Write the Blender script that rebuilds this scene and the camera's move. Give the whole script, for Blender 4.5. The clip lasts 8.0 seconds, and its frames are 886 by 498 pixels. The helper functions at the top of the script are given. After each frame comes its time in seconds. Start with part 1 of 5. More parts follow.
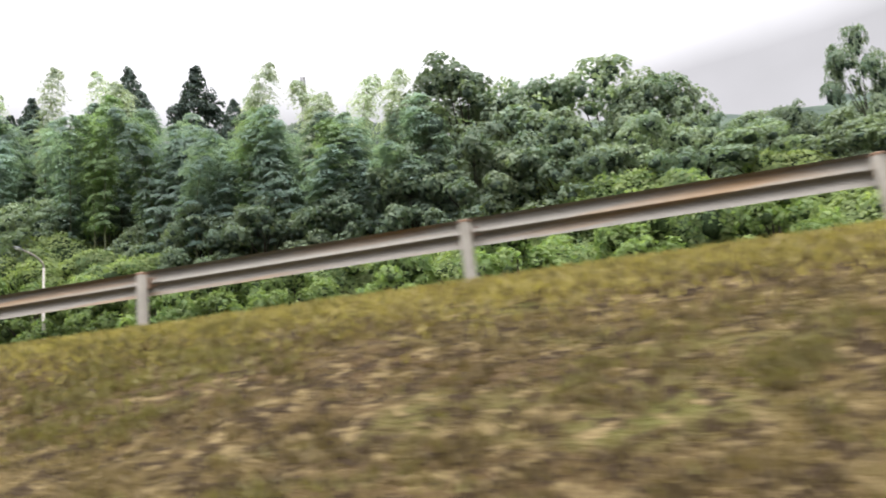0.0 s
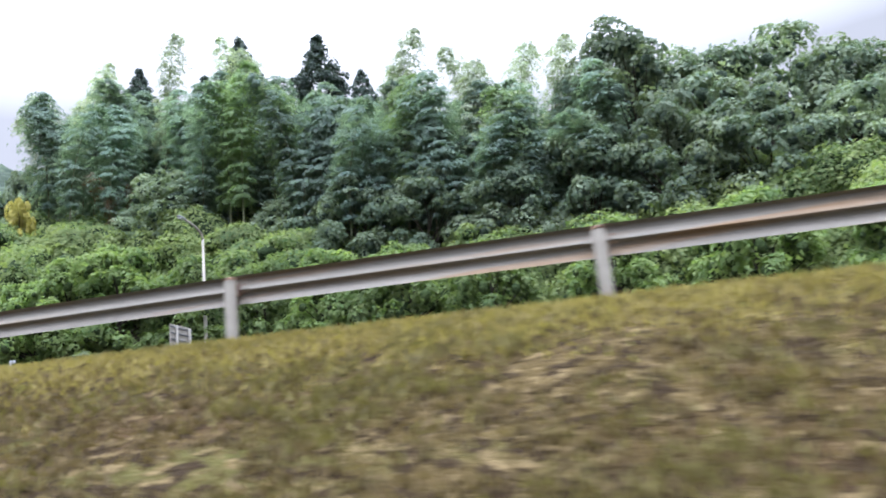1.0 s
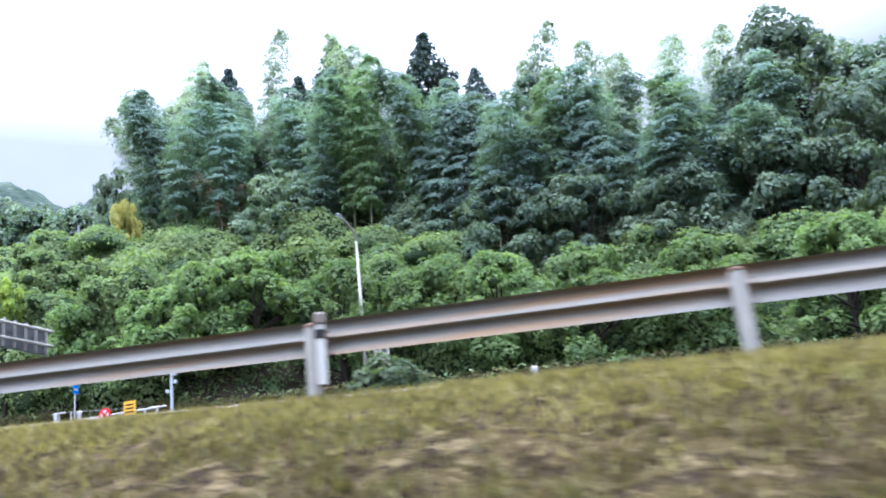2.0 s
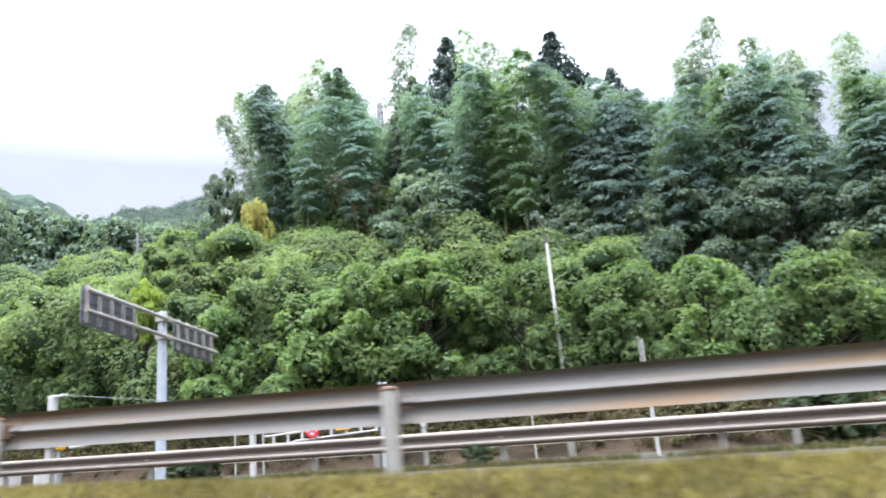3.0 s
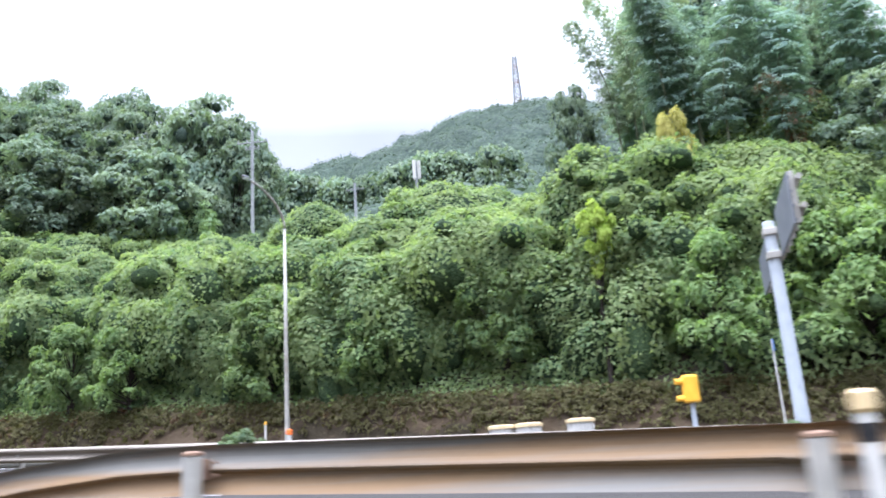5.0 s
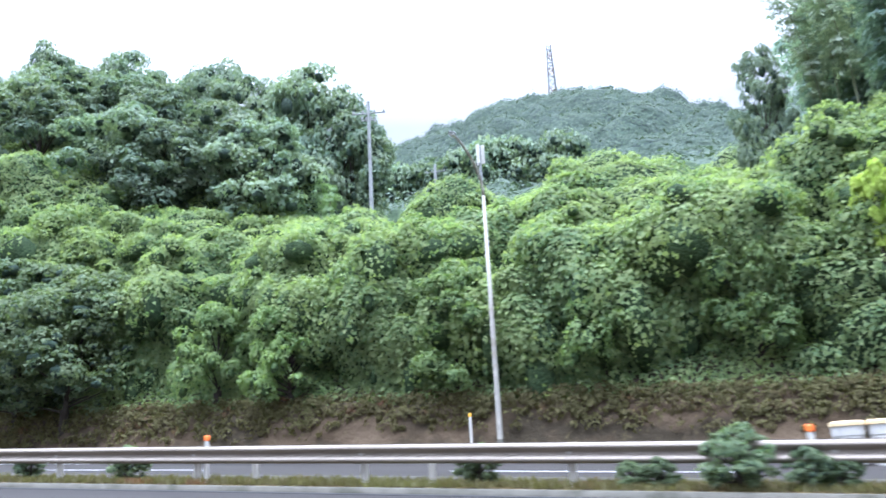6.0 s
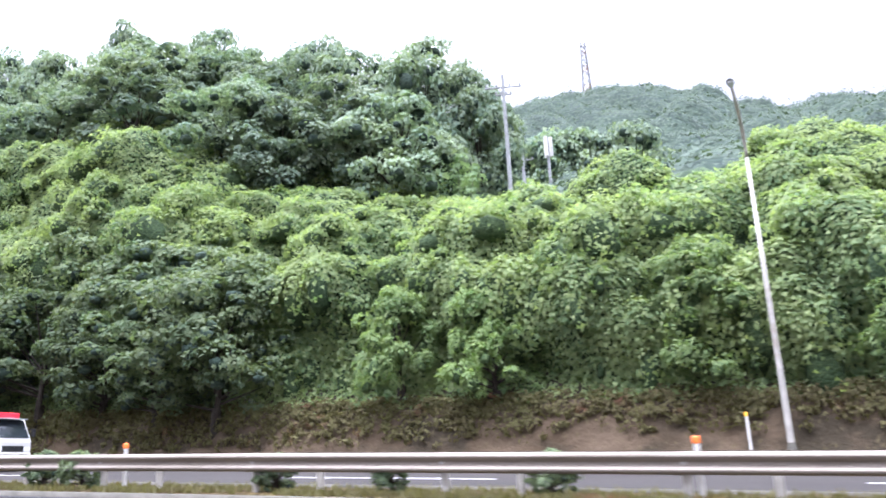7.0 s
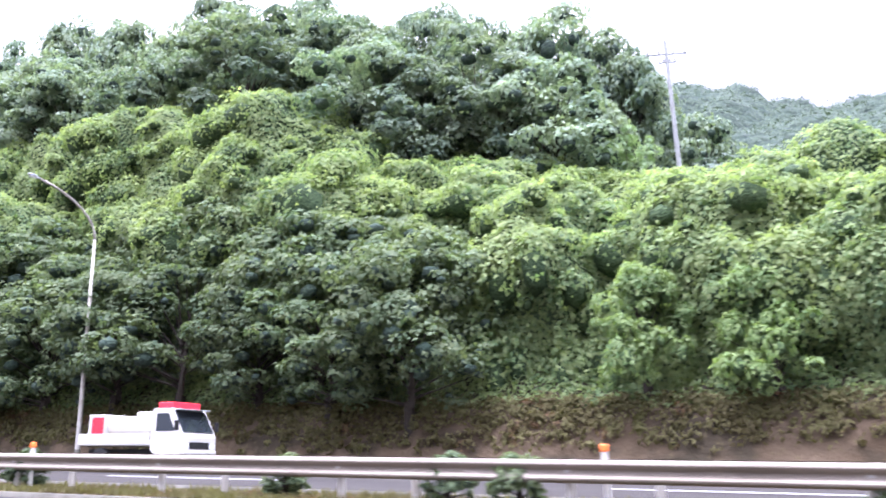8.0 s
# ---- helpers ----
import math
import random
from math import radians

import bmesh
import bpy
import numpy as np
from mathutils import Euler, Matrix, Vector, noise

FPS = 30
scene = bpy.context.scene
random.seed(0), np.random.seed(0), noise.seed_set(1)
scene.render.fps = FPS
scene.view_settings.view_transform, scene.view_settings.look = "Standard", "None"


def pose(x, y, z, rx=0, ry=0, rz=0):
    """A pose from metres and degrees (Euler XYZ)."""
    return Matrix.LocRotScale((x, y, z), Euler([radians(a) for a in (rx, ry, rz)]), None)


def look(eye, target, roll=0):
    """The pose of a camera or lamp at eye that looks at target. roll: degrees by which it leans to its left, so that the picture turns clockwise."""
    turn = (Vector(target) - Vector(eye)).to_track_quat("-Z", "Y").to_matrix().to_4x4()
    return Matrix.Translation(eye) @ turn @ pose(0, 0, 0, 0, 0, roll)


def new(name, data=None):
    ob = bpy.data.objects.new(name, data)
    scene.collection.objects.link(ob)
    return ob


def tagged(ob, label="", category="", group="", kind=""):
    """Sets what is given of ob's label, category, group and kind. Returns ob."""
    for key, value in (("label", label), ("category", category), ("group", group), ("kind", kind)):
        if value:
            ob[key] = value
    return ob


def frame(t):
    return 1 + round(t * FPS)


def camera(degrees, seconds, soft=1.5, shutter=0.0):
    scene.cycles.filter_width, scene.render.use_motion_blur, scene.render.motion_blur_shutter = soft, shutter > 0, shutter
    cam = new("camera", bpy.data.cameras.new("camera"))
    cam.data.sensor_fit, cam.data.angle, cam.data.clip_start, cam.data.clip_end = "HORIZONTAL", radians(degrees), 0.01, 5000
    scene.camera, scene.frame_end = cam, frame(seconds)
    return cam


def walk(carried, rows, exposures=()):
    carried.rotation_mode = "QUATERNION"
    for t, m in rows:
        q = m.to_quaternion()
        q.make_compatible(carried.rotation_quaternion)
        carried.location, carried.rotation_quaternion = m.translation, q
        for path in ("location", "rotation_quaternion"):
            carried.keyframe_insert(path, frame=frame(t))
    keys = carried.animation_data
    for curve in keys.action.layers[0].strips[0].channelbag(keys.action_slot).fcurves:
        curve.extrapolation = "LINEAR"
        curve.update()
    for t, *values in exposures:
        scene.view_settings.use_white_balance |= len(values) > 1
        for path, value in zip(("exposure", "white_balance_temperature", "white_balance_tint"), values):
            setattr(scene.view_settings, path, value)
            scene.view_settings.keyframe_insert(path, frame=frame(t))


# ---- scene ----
# ---------------------------------------------------------------- camera
cam = camera(56.3, 8.0, soft=1.75, shutter=0.25)
METRES, EYE, TILT, LEAN, TURN = 80.0, 1.3, 0.0, 0.0, 16.5
ROWS = [
    (0.0, 0.0, 0.0, 0.0, 1.83, 14.85, 6.92),
    (0.5, -0.0623, 0.0198, 0.0071, 2.51, 15.46, 7.43),
    (1.0, -0.1215, 0.0445, 0.0122, 2.41, 14.61, 5.99),
    (2.5, -0.2894, 0.1105, 0.0311, 1.86, 17.13, 5.84),
    (3.0, -0.3443, 0.1317, 0.0372, 2.02, 17.56, 5.01),
    (3.5, -0.3983, 0.1528, 0.0434, 2.88, 17.04, 4.61),
    (4.0, -0.4531, 0.1723, 0.0484, 4.77, 15.98, 4.93),
    (4.5, -0.5083, 0.1945, 0.0532, 7.83, 15.92, 4.61),
    (6.0, -0.683, 0.2598, 0.0685, 9.05, 15.19, 3.07),
    (6.5, -0.744, 0.2821, 0.0726, 9.95, 15.2, 2.82),
    (7.0, -0.8027, 0.3046, 0.0765, 9.68, 15.43, 2.82),
    (7.5, -0.8668, 0.3295, 0.0802, 9.47, 16.09, 2.11),
    (8.0, -0.9309, 0.3533, 0.0843, 9.38, 15.54, 1.89),
]
EXPOSURES = [(0.0, 1.20, 6400, 16), (0.5, 1.26, 5600, 17), (1.0, 1.28, 5600, 18), (2.5, 1.5, 4850, 18), (3.5, 1.40, 6300, 14), (4.5, 1.52, 5700, 19), (6.0, 1.76, 5100, 17), (7.0, 1.97, 5500, 25), (8.0, 2.18, 5450, 32)]
walk(cam, [(t, pose(0, 0, EYE, TILT, LEAN, TURN) @ pose(METRES * x, METRES * y, METRES * z, 90 + pitch, roll, yaw)) for t, x, y, z, yaw, pitch, roll in ROWS], EXPOSURES)

# ---------------------------------------------------------------- light: overcast sky and a wide, weak sun
SUN_AZ, SUN_EL = radians(200), radians(77)


def build_world():
    w = bpy.data.worlds.new("overcast_sky")
    scene.world = w
    w.use_nodes = True
    nt = w.node_tree
    nt.nodes.clear()
    N, L = nt.nodes.new, nt.links.new
    out, bg = N("ShaderNodeOutputWorld"), N("ShaderNodeBackground")
    sky = N("ShaderNodeTexSky")
    sky.sky_type, sky.sun_disc, sky.sun_elevation, sky.sun_rotation = "NISHITA", False, SUN_EL, SUN_AZ
    dim = N("ShaderNodeVectorMath")
    dim.operation = "SCALE"
    dim.inputs["Scale"].default_value = 0.10
    L(sky.outputs[0], dim.inputs[0])
    tc, mp = N("ShaderNodeTexCoord"), N("ShaderNodeMapping")
    mp.inputs["Scale"].default_value = (1.0, 1.0, 1.8)
    cloud, ramp = N("ShaderNodeTexNoise"), N("ShaderNodeValToRGB")
    cloud.inputs["Scale"].default_value, cloud.inputs["Detail"].default_value, cloud.inputs["Roughness"].default_value = 1.8, 6.0, 0.52
    ramp.color_ramp.elements[0].position, ramp.color_ramp.elements[0].color = 0.42, (0.74, 0.745, 0.725, 1)
    ramp.color_ramp.elements[1].position, ramp.color_ramp.elements[1].color = 0.76, (1.0, 1.0, 1.0, 1)
    L(tc.outputs["Generated"], mp.inputs[0])
    L(mp.outputs[0], cloud.inputs["Vector"])
    L(cloud.outputs[0], ramp.inputs[0])
    mix = N("ShaderNodeMix")
    mix.data_type = "RGBA"
    mix.inputs[0].default_value = 0.9
    L(dim.outputs[0], mix.inputs[6])
    L(ramp.outputs[0], mix.inputs[7])
    # an overcast sky is brightest overhead
    sep, up = N("ShaderNodeSeparateXYZ"), N("ShaderNodeMapRange")
    up.inputs[1].default_value, up.inputs[2].default_value, up.inputs[3].default_value, up.inputs[4].default_value = 0.40, 1.0, 0.40, 4.2
    L(tc.outputs["Generated"], sep.inputs[0])
    L(sep.outputs[2], up.inputs[0])
    lit = N("ShaderNodeVectorMath")
    lit.operation = "SCALE"
    L(mix.outputs[2], lit.inputs[0])
    L(up.outputs[0], lit.inputs["Scale"])
    L(lit.outputs[0], bg.inputs[0])
    bg.inputs[1].default_value = 1.0
    L(bg.outputs[0], out.inputs[0])


build_world()
sun = new("sun", bpy.data.lights.new("sun", "SUN"))
sun.data.energy, sun.data.angle, sun.data.color = 1.4, radians(30), (1.0, 0.97, 0.92)
sun.matrix_world = look((-40 + 90 * math.cos(SUN_EL) * math.sin(SUN_AZ), 20 + 90 * math.cos(SUN_EL) * math.cos(SUN_AZ), 5 + 90 * math.sin(SUN_EL)), (-40, 20, 5))


# ---------------------------------------------------------------- materials
def shader(name):
    m = bpy.data.materials.new(name)
    m.use_nodes = True
    nt = m.node_tree
    return m, nt, nt.nodes["Principled BSDF"], nt.nodes.new, nt.links.new


def mixed(nt, kind, fac, a, b):
    """A colour mix; a and b are sockets or colours."""
    n = nt.nodes.new("ShaderNodeMix")
    n.data_type, n.blend_type = "RGBA", kind
    for i, v in ((0, fac), (6, a), (7, b)):
        if isinstance(v, bpy.types.NodeSocket):
            nt.links.new(v, n.inputs[i])
        else:
            n.inputs[i].default_value = v if i == 0 else (*v, 1)
    return n.outputs[2]


def noise_fac(nt, scale, lo, hi, detail=4.0, stretch=(1, 1, 1), rough=0.55):
    """Noise over the object's own place, sharpened between lo and hi."""
    N, L = nt.nodes.new, nt.links.new
    geo, mp, tex, rng = N("ShaderNodeNewGeometry"), N("ShaderNodeMapping"), N("ShaderNodeTexNoise"), N("ShaderNodeMapRange")
    mp.inputs["Scale"].default_value = stretch
    tex.inputs["Scale"].default_value, tex.inputs["Detail"].default_value, tex.inputs["Roughness"].default_value = scale, detail, rough
    rng.inputs[1].default_value, rng.inputs[2].default_value = lo, hi
    L(geo.outputs["Position"], mp.inputs[0])
    L(mp.outputs[0], tex.inputs["Vector"])
    L(tex.outputs[0], rng.inputs[0])
    return rng.outputs[0]


def surface(name, c1, c2, scale=6.0, rough=0.6, metal=0.0, bump=0.0, bump_scale=60.0, stain=None, stain_scale=1.5, stain_at=(0.55, 0.7), stretch=(1, 1, 1)):
    m, nt, bsdf, N, L = shader(name)
    col = mixed(nt, "MIX", noise_fac(nt, scale, 0.3, 0.7, stretch=stretch), c1, c2)
    if stain:
        col = mixed(nt, "MIX", noise_fac(nt, stain_scale, *stain_at, stretch=stretch), col, stain)
    L(col, bsdf.inputs["Base Color"])
    bsdf.inputs["Roughness"].default_value, bsdf.inputs["Metallic"].default_value = rough, metal
    bsdf.inputs["Specular IOR Level"].default_value = 0.14
    if bump:
        b = N("ShaderNodeBump")
        b.inputs["Strength"].default_value, b.inputs["Distance"].default_value = 0.6, bump
        L(noise_fac(nt, bump_scale, 0.2, 0.8), b.inputs["Height"])
        L(b.outputs[0], bsdf.inputs["Normal"])
    return m


def own_tone(nt, col):
    """Each plant a little lighter or darker than its neighbours."""
    info, tone, own = nt.nodes.new("ShaderNodeObjectInfo"), nt.nodes.new("ShaderNodeMapRange"), nt.nodes.new("ShaderNodeVectorMath")
    tone.inputs[3].default_value, tone.inputs[4].default_value = 0.76, 1.24
    own.operation = "SCALE"
    nt.links.new(info.outputs["Random"], tone.inputs[0])
    nt.links.new(col, own.inputs[0])
    nt.links.new(tone.outputs[0], own.inputs["Scale"])
    return own.outputs[0]


def foliage(name, dark, mid, light, patch=0.35, leaf=0.5, through_light=0.38, dead=None, single=True):
    """Leaves: each one its own tint, in broad patches of fresh and older growth."""
    m, nt, bsdf, N, L = shader(name)
    geo = N("ShaderNodeNewGeometry")
    rnd = N("ShaderNodeMapRange")
    rnd.inputs[3].default_value, rnd.inputs[4].default_value = 0.0, leaf
    L(geo.outputs["Random Per Island"], rnd.inputs[0])
    col = mixed(nt, "MIX", noise_fac(nt, patch, 0.38, 0.66, detail=3), dark, mid)
    col = mixed(nt, "MIX", rnd.outputs[0], col, light)
    if dead:
        col = mixed(nt, "MIX", noise_fac(nt, 0.9, 0.62, 0.72), col, dead)
    if single:
        col = own_tone(nt, col)
    L(col, bsdf.inputs["Base Color"])
    bsdf.inputs["Roughness"].default_value = 0.66
    bsdf.inputs["Specular IOR Level"].default_value = 0.12
    tr, ms = N("ShaderNodeBsdfTranslucent"), N("ShaderNodeMixShader")
    L(mixed(nt, "MULTIPLY", 1.0, col, (1.5, 1.6, 0.8)), tr.inputs[0])
    ms.inputs[0].default_value = through_light
    L(bsdf.outputs[0], ms.inputs[1])
    L(tr.outputs[0], ms.inputs[2])
    L(ms.outputs[0], nt.nodes["Material Output"].inputs[0])
    return m


M_KUDZU = foliage("kudzu_leaves", (0.103, 0.168, 0.081), (0.199, 0.258, 0.111), (0.346, 0.383, 0.173), patch=0.30, leaf=0.50, through_light=0.42, single=False)
M_BAMBOO = foliage("bamboo_leaves", (0.118, 0.188, 0.174), (0.184, 0.258, 0.231), (0.353, 0.417, 0.359), patch=0.22, leaf=0.45, through_light=0.42)
M_BAMBOO_FRESH = foliage("fresh_bamboo_leaves", (0.140, 0.220, 0.125), (0.205, 0.289, 0.160), (0.338, 0.422, 0.244), patch=0.3, leaf=0.5, through_light=0.42)
M_BAMBOO_PALE = foliage("pale_bamboo_leaves", (0.216, 0.272, 0.212), (0.285, 0.336, 0.265), (0.418, 0.455, 0.370), patch=0.3, leaf=0.6)
M_OAK = foliage("broadleaf_leaves", (0.099, 0.153, 0.113), (0.185, 0.237, 0.163), (0.377, 0.394, 0.247), patch=0.3, leaf=0.22, through_light=0.28)
M_WOOD = foliage("slope_tree_leaves", (0.063, 0.102, 0.056), (0.113, 0.150, 0.081), (0.224, 0.244, 0.127), patch=0.35, leaf=0.38, through_light=0.34)
M_SHRUB = foliage("bright_shrub_leaves", (0.098, 0.163, 0.066), (0.167, 0.238, 0.094), (0.300, 0.347, 0.151), patch=0.4, leaf=0.45, through_light=0.42)
M_YELLOW = foliage("yellowed_leaves", (0.359, 0.338, 0.097), (0.478, 0.431, 0.133), (0.552, 0.489, 0.194), patch=0.6, leaf=0.6, single=False)
M_LIME = foliage("lime_leaves", (0.26, 0.350, 0.062), (0.37, 0.455, 0.087), (0.45, 0.520, 0.135), patch=0.6, leaf=0.5, single=False)
M_CEDAR = foliage("cedar_needles", (0.038, 0.062, 0.055), (0.062, 0.089, 0.075), (0.106, 0.132, 0.110), patch=0.5, leaf=0.5, through_light=0.12)
# the blue cast of distant haze is put into these leaf colours
M_FAR = foliage("hazy_far_forest_leaves", (0.044, 0.068, 0.051), (0.073, 0.103, 0.071), (0.116, 0.149, 0.098), patch=0.12, leaf=0.40, through_light=0.2, single=False)
M_DRYVINE = foliage("dry_vine_leaves", (0.074, 0.060, 0.028), (0.102, 0.096, 0.040), (0.150, 0.142, 0.060), patch=0.7, leaf=0.6, dead=(0.144, 0.076, 0.046), single=False)
M_DEADTREE = foliage("withered_leaves", (0.110, 0.070, 0.045), (0.150, 0.098, 0.064), (0.190, 0.130, 0.085), patch=0.7, leaf=0.5, single=False)
M_BLADES = foliage("mown_grass_blades", (0.037, 0.026, 0.013), (0.130, 0.098, 0.044), (0.248, 0.188, 0.100), patch=4.0, leaf=0.42, through_light=0.3, single=False)
M_TUFTS = foliage("green_grass_tufts", (0.071, 0.061, 0.022), (0.138, 0.125, 0.040), (0.221, 0.187, 0.082), patch=3.2, leaf=0.42, through_light=0.3, dead=(0.127, 0.086, 0.044), single=False)
M_CREST = foliage("pale_verge_grass", (0.188, 0.152, 0.054), (0.262, 0.222, 0.074), (0.345, 0.286, 0.115), patch=1.2, leaf=0.5, dead=(0.193, 0.186, 0.055), single=False)


def leafy(name, gap_shade, mid, light, scale=6.0, patch=0.3, relief=0.10, single=False):
    """The inner leaves of a mound or crown: small overlapping leaves, shade painted between them."""
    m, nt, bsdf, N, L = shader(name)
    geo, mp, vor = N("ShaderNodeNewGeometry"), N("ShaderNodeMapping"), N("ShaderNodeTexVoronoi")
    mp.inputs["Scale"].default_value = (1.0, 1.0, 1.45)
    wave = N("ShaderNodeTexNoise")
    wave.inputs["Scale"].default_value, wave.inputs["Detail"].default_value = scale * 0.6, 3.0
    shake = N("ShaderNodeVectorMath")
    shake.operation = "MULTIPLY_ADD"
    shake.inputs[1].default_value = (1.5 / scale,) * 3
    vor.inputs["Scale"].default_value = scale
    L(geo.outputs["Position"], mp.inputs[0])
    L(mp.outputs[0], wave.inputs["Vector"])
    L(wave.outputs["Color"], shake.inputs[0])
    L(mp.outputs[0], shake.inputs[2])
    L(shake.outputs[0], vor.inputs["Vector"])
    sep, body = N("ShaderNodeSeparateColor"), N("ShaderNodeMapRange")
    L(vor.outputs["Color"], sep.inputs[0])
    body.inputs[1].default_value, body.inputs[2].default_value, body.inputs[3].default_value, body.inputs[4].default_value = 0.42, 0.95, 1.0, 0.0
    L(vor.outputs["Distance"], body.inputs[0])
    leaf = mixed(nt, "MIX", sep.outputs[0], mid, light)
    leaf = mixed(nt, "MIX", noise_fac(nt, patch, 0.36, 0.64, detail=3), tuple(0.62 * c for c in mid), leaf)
    col = mixed(nt, "MIX", body.outputs[0], gap_shade, leaf)
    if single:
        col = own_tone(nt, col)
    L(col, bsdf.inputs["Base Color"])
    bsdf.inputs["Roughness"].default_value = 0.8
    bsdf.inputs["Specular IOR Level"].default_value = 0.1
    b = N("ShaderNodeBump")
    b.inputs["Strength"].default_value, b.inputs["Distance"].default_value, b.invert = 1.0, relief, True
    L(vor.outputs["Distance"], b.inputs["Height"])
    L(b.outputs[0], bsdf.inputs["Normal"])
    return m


# inner leaf colours: darkened as shade, darkest in the gaps between leaves
M_MOUND = leafy("vine_inner_leaf_shade", (0.016, 0.032, 0.014), (0.051, 0.084, 0.037), (0.099, 0.136, 0.058), 7.5, 0.30, 0.05)
M_UNDER = leafy("undergrowth_leaf_shade", (0.020, 0.034, 0.019), (0.053, 0.086, 0.043), (0.102, 0.140, 0.066), 7.0, 0.4, 0.05)
M_OAKCORE = leafy("crown_inner_leaf_shade", (0.021, 0.035, 0.030), (0.053, 0.083, 0.060), (0.096, 0.130, 0.089), 7.0, 0.35, 0.05, single=True)
M_SHRUBCORE = leafy("shrub_inner_leaf_shade", (0.018, 0.034, 0.013), (0.060, 0.095, 0.036), (0.106, 0.150, 0.057), 7.5, 0.5, 0.05, single=True)
# blue tint for haze, and shade painted between the far crowns
M_FARMASS = leafy("hazy_far_wood_crowns", (0.026, 0.042, 0.034), (0.055, 0.084, 0.057), (0.088, 0.119, 0.078), 0.30, 0.03, 0.5)
M_CULM = surface("bamboo_culm", (0.110, 0.130, 0.070), (0.190, 0.195, 0.120), scale=4, rough=0.5)
M_BARK = surface("bark", (0.025, 0.020, 0.015), (0.047, 0.040, 0.032), scale=12, rough=0.9, bump=0.02, bump_scale=20)
M_SOIL = surface("hill_soil", (0.040, 0.036, 0.022), (0.075, 0.060, 0.040), scale=1.2, rough=0.95, bump=0.05, bump_scale=6)
M_ASPHALT = surface("asphalt", (0.030, 0.026, 0.023), (0.040, 0.036, 0.031), scale=0.8, rough=0.85, bump=0.004, bump_scale=160, stain=(0.023, 0.021, 0.019), stain_scale=0.25, stretch=(0.260, 1.240, 1.200))
M_CONCRETE = surface("curb_concrete", (0.089, 0.084, 0.067), (0.124, 0.117, 0.094), scale=3, rough=0.85, bump=0.006, stain=(0.053, 0.052, 0.037), stain_scale=1.2)
M_PAINT_LINE = surface("road_line_paint", (0.72, 0.72, 0.70), (0.82, 0.82, 0.80), scale=5, rough=0.6, stain=(0.45, 0.45, 0.44), stain_scale=2.5, stain_at=(0.62, 0.75))
M_GALV = surface("galvanised_steel", (0.330, 0.316, 0.276), (0.413, 0.385, 0.335), scale=2.0, rough=0.5, metal=0.1, stain=(0.297, 0.270, 0.223), stain_scale=0.6, stretch=(0.360, 0.873, 2.439))
M_RAIL = surface("weathered_guardrail_steel", (0.186, 0.175, 0.153), (0.251, 0.237, 0.207), scale=1.2, rough=0.78, metal=0.25, stain=(0.256, 0.170, 0.094), stain_scale=1.6, stain_at=(0.49, 0.68), stretch=(0.136, 0.551, 3.155), bump=0.003, bump_scale=8)
M_RAILWHITE = surface("pale_painted_guardrail", (0.221, 0.190, 0.155), (0.274, 0.236, 0.190), scale=1.0, rough=0.6, metal=0.3, stain=(0.169, 0.142, 0.107), stain_scale=1.2, stain_at=(0.55, 0.75), stretch=(0.211, 1.076, 3.094))
M_RUST = surface("rusty_steel", (0.17, 0.105, 0.070), (0.27, 0.18, 0.12), scale=9, rough=0.85, stain=(0.10, 0.06, 0.045), stain_scale=5)
M_WEATHERED = surface("weathered_brown_post", (0.176, 0.149, 0.119), (0.243, 0.213, 0.176), scale=6, rough=0.8, stain=(0.135, 0.095, 0.068), stain_scale=4)
M_WHITE = surface("white_paint", (0.496, 0.482, 0.436), (0.549, 0.527, 0.477), scale=3, rough=0.45, stain=(0.402, 0.385, 0.336), stain_scale=2.2, stain_at=(0.6, 0.8))
M_GREYPAINT = surface("grey_painted_steel", (0.40, 0.43, 0.45), (0.48, 0.51, 0.53), scale=2, rough=0.5, stain=(0.33, 0.35, 0.36), stain_scale=1.0)
M_SIGNBACK = surface("grey_sign_back", (0.150, 0.158, 0.173), (0.210, 0.217, 0.232), scale=2, rough=0.55, metal=0.3)
M_POLE = surface("weathered_concrete_pole", (0.240, 0.246, 0.240), (0.312, 0.318, 0.312), scale=3, rough=0.8, stain=(0.180, 0.180, 0.174), stain_scale=1.2)
M_DARK = surface("dark_rubber", (0.018, 0.018, 0.018), (0.035, 0.034, 0.033), scale=5, rough=0.7)
M_BLUE = surface("blue_sign_sheet", (0.018, 0.190, 0.680), (0.022, 0.215, 0.760), scale=3, rough=0.35)
M_ORANGE = surface("orange_reflector", (0.85, 0.180, 0.035), (0.92, 0.220, 0.045), scale=8, rough=0.3)
M_AMBER = surface("amber_plastic", (0.80, 0.420, 0.035), (0.88, 0.480, 0.050), scale=5, rough=0.4)
M_RED = surface("red_paint", (0.700, 0.030, 0.045), (0.780, 0.040, 0.055), scale=4, rough=0.4)
M_TAN = surface("tan_plastic_lid", (0.62, 0.47, 0.25), (0.70, 0.55, 0.32), scale=4, rough=0.6)
M_WIRE = surface("steel_wire", (0.220, 0.228, 0.220), (0.248, 0.252, 0.248), scale=4, rough=0.4, metal=0.6)
M_GLASS, _nt, _b, _N, _L = shader("dark_window_glass")
_b.inputs["Base Color"].default_value, _b.inputs["Roughness"].default_value = (0.02, 0.025, 0.03, 1), 0.06
M_LAMPGLASS, _nt, _b, _N, _L = shader("frosted_lamp_cover")
_b.inputs["Base Color"].default_value, _b.inputs["Roughness"].default_value = (0.75, 0.78, 0.80, 1), 0.25


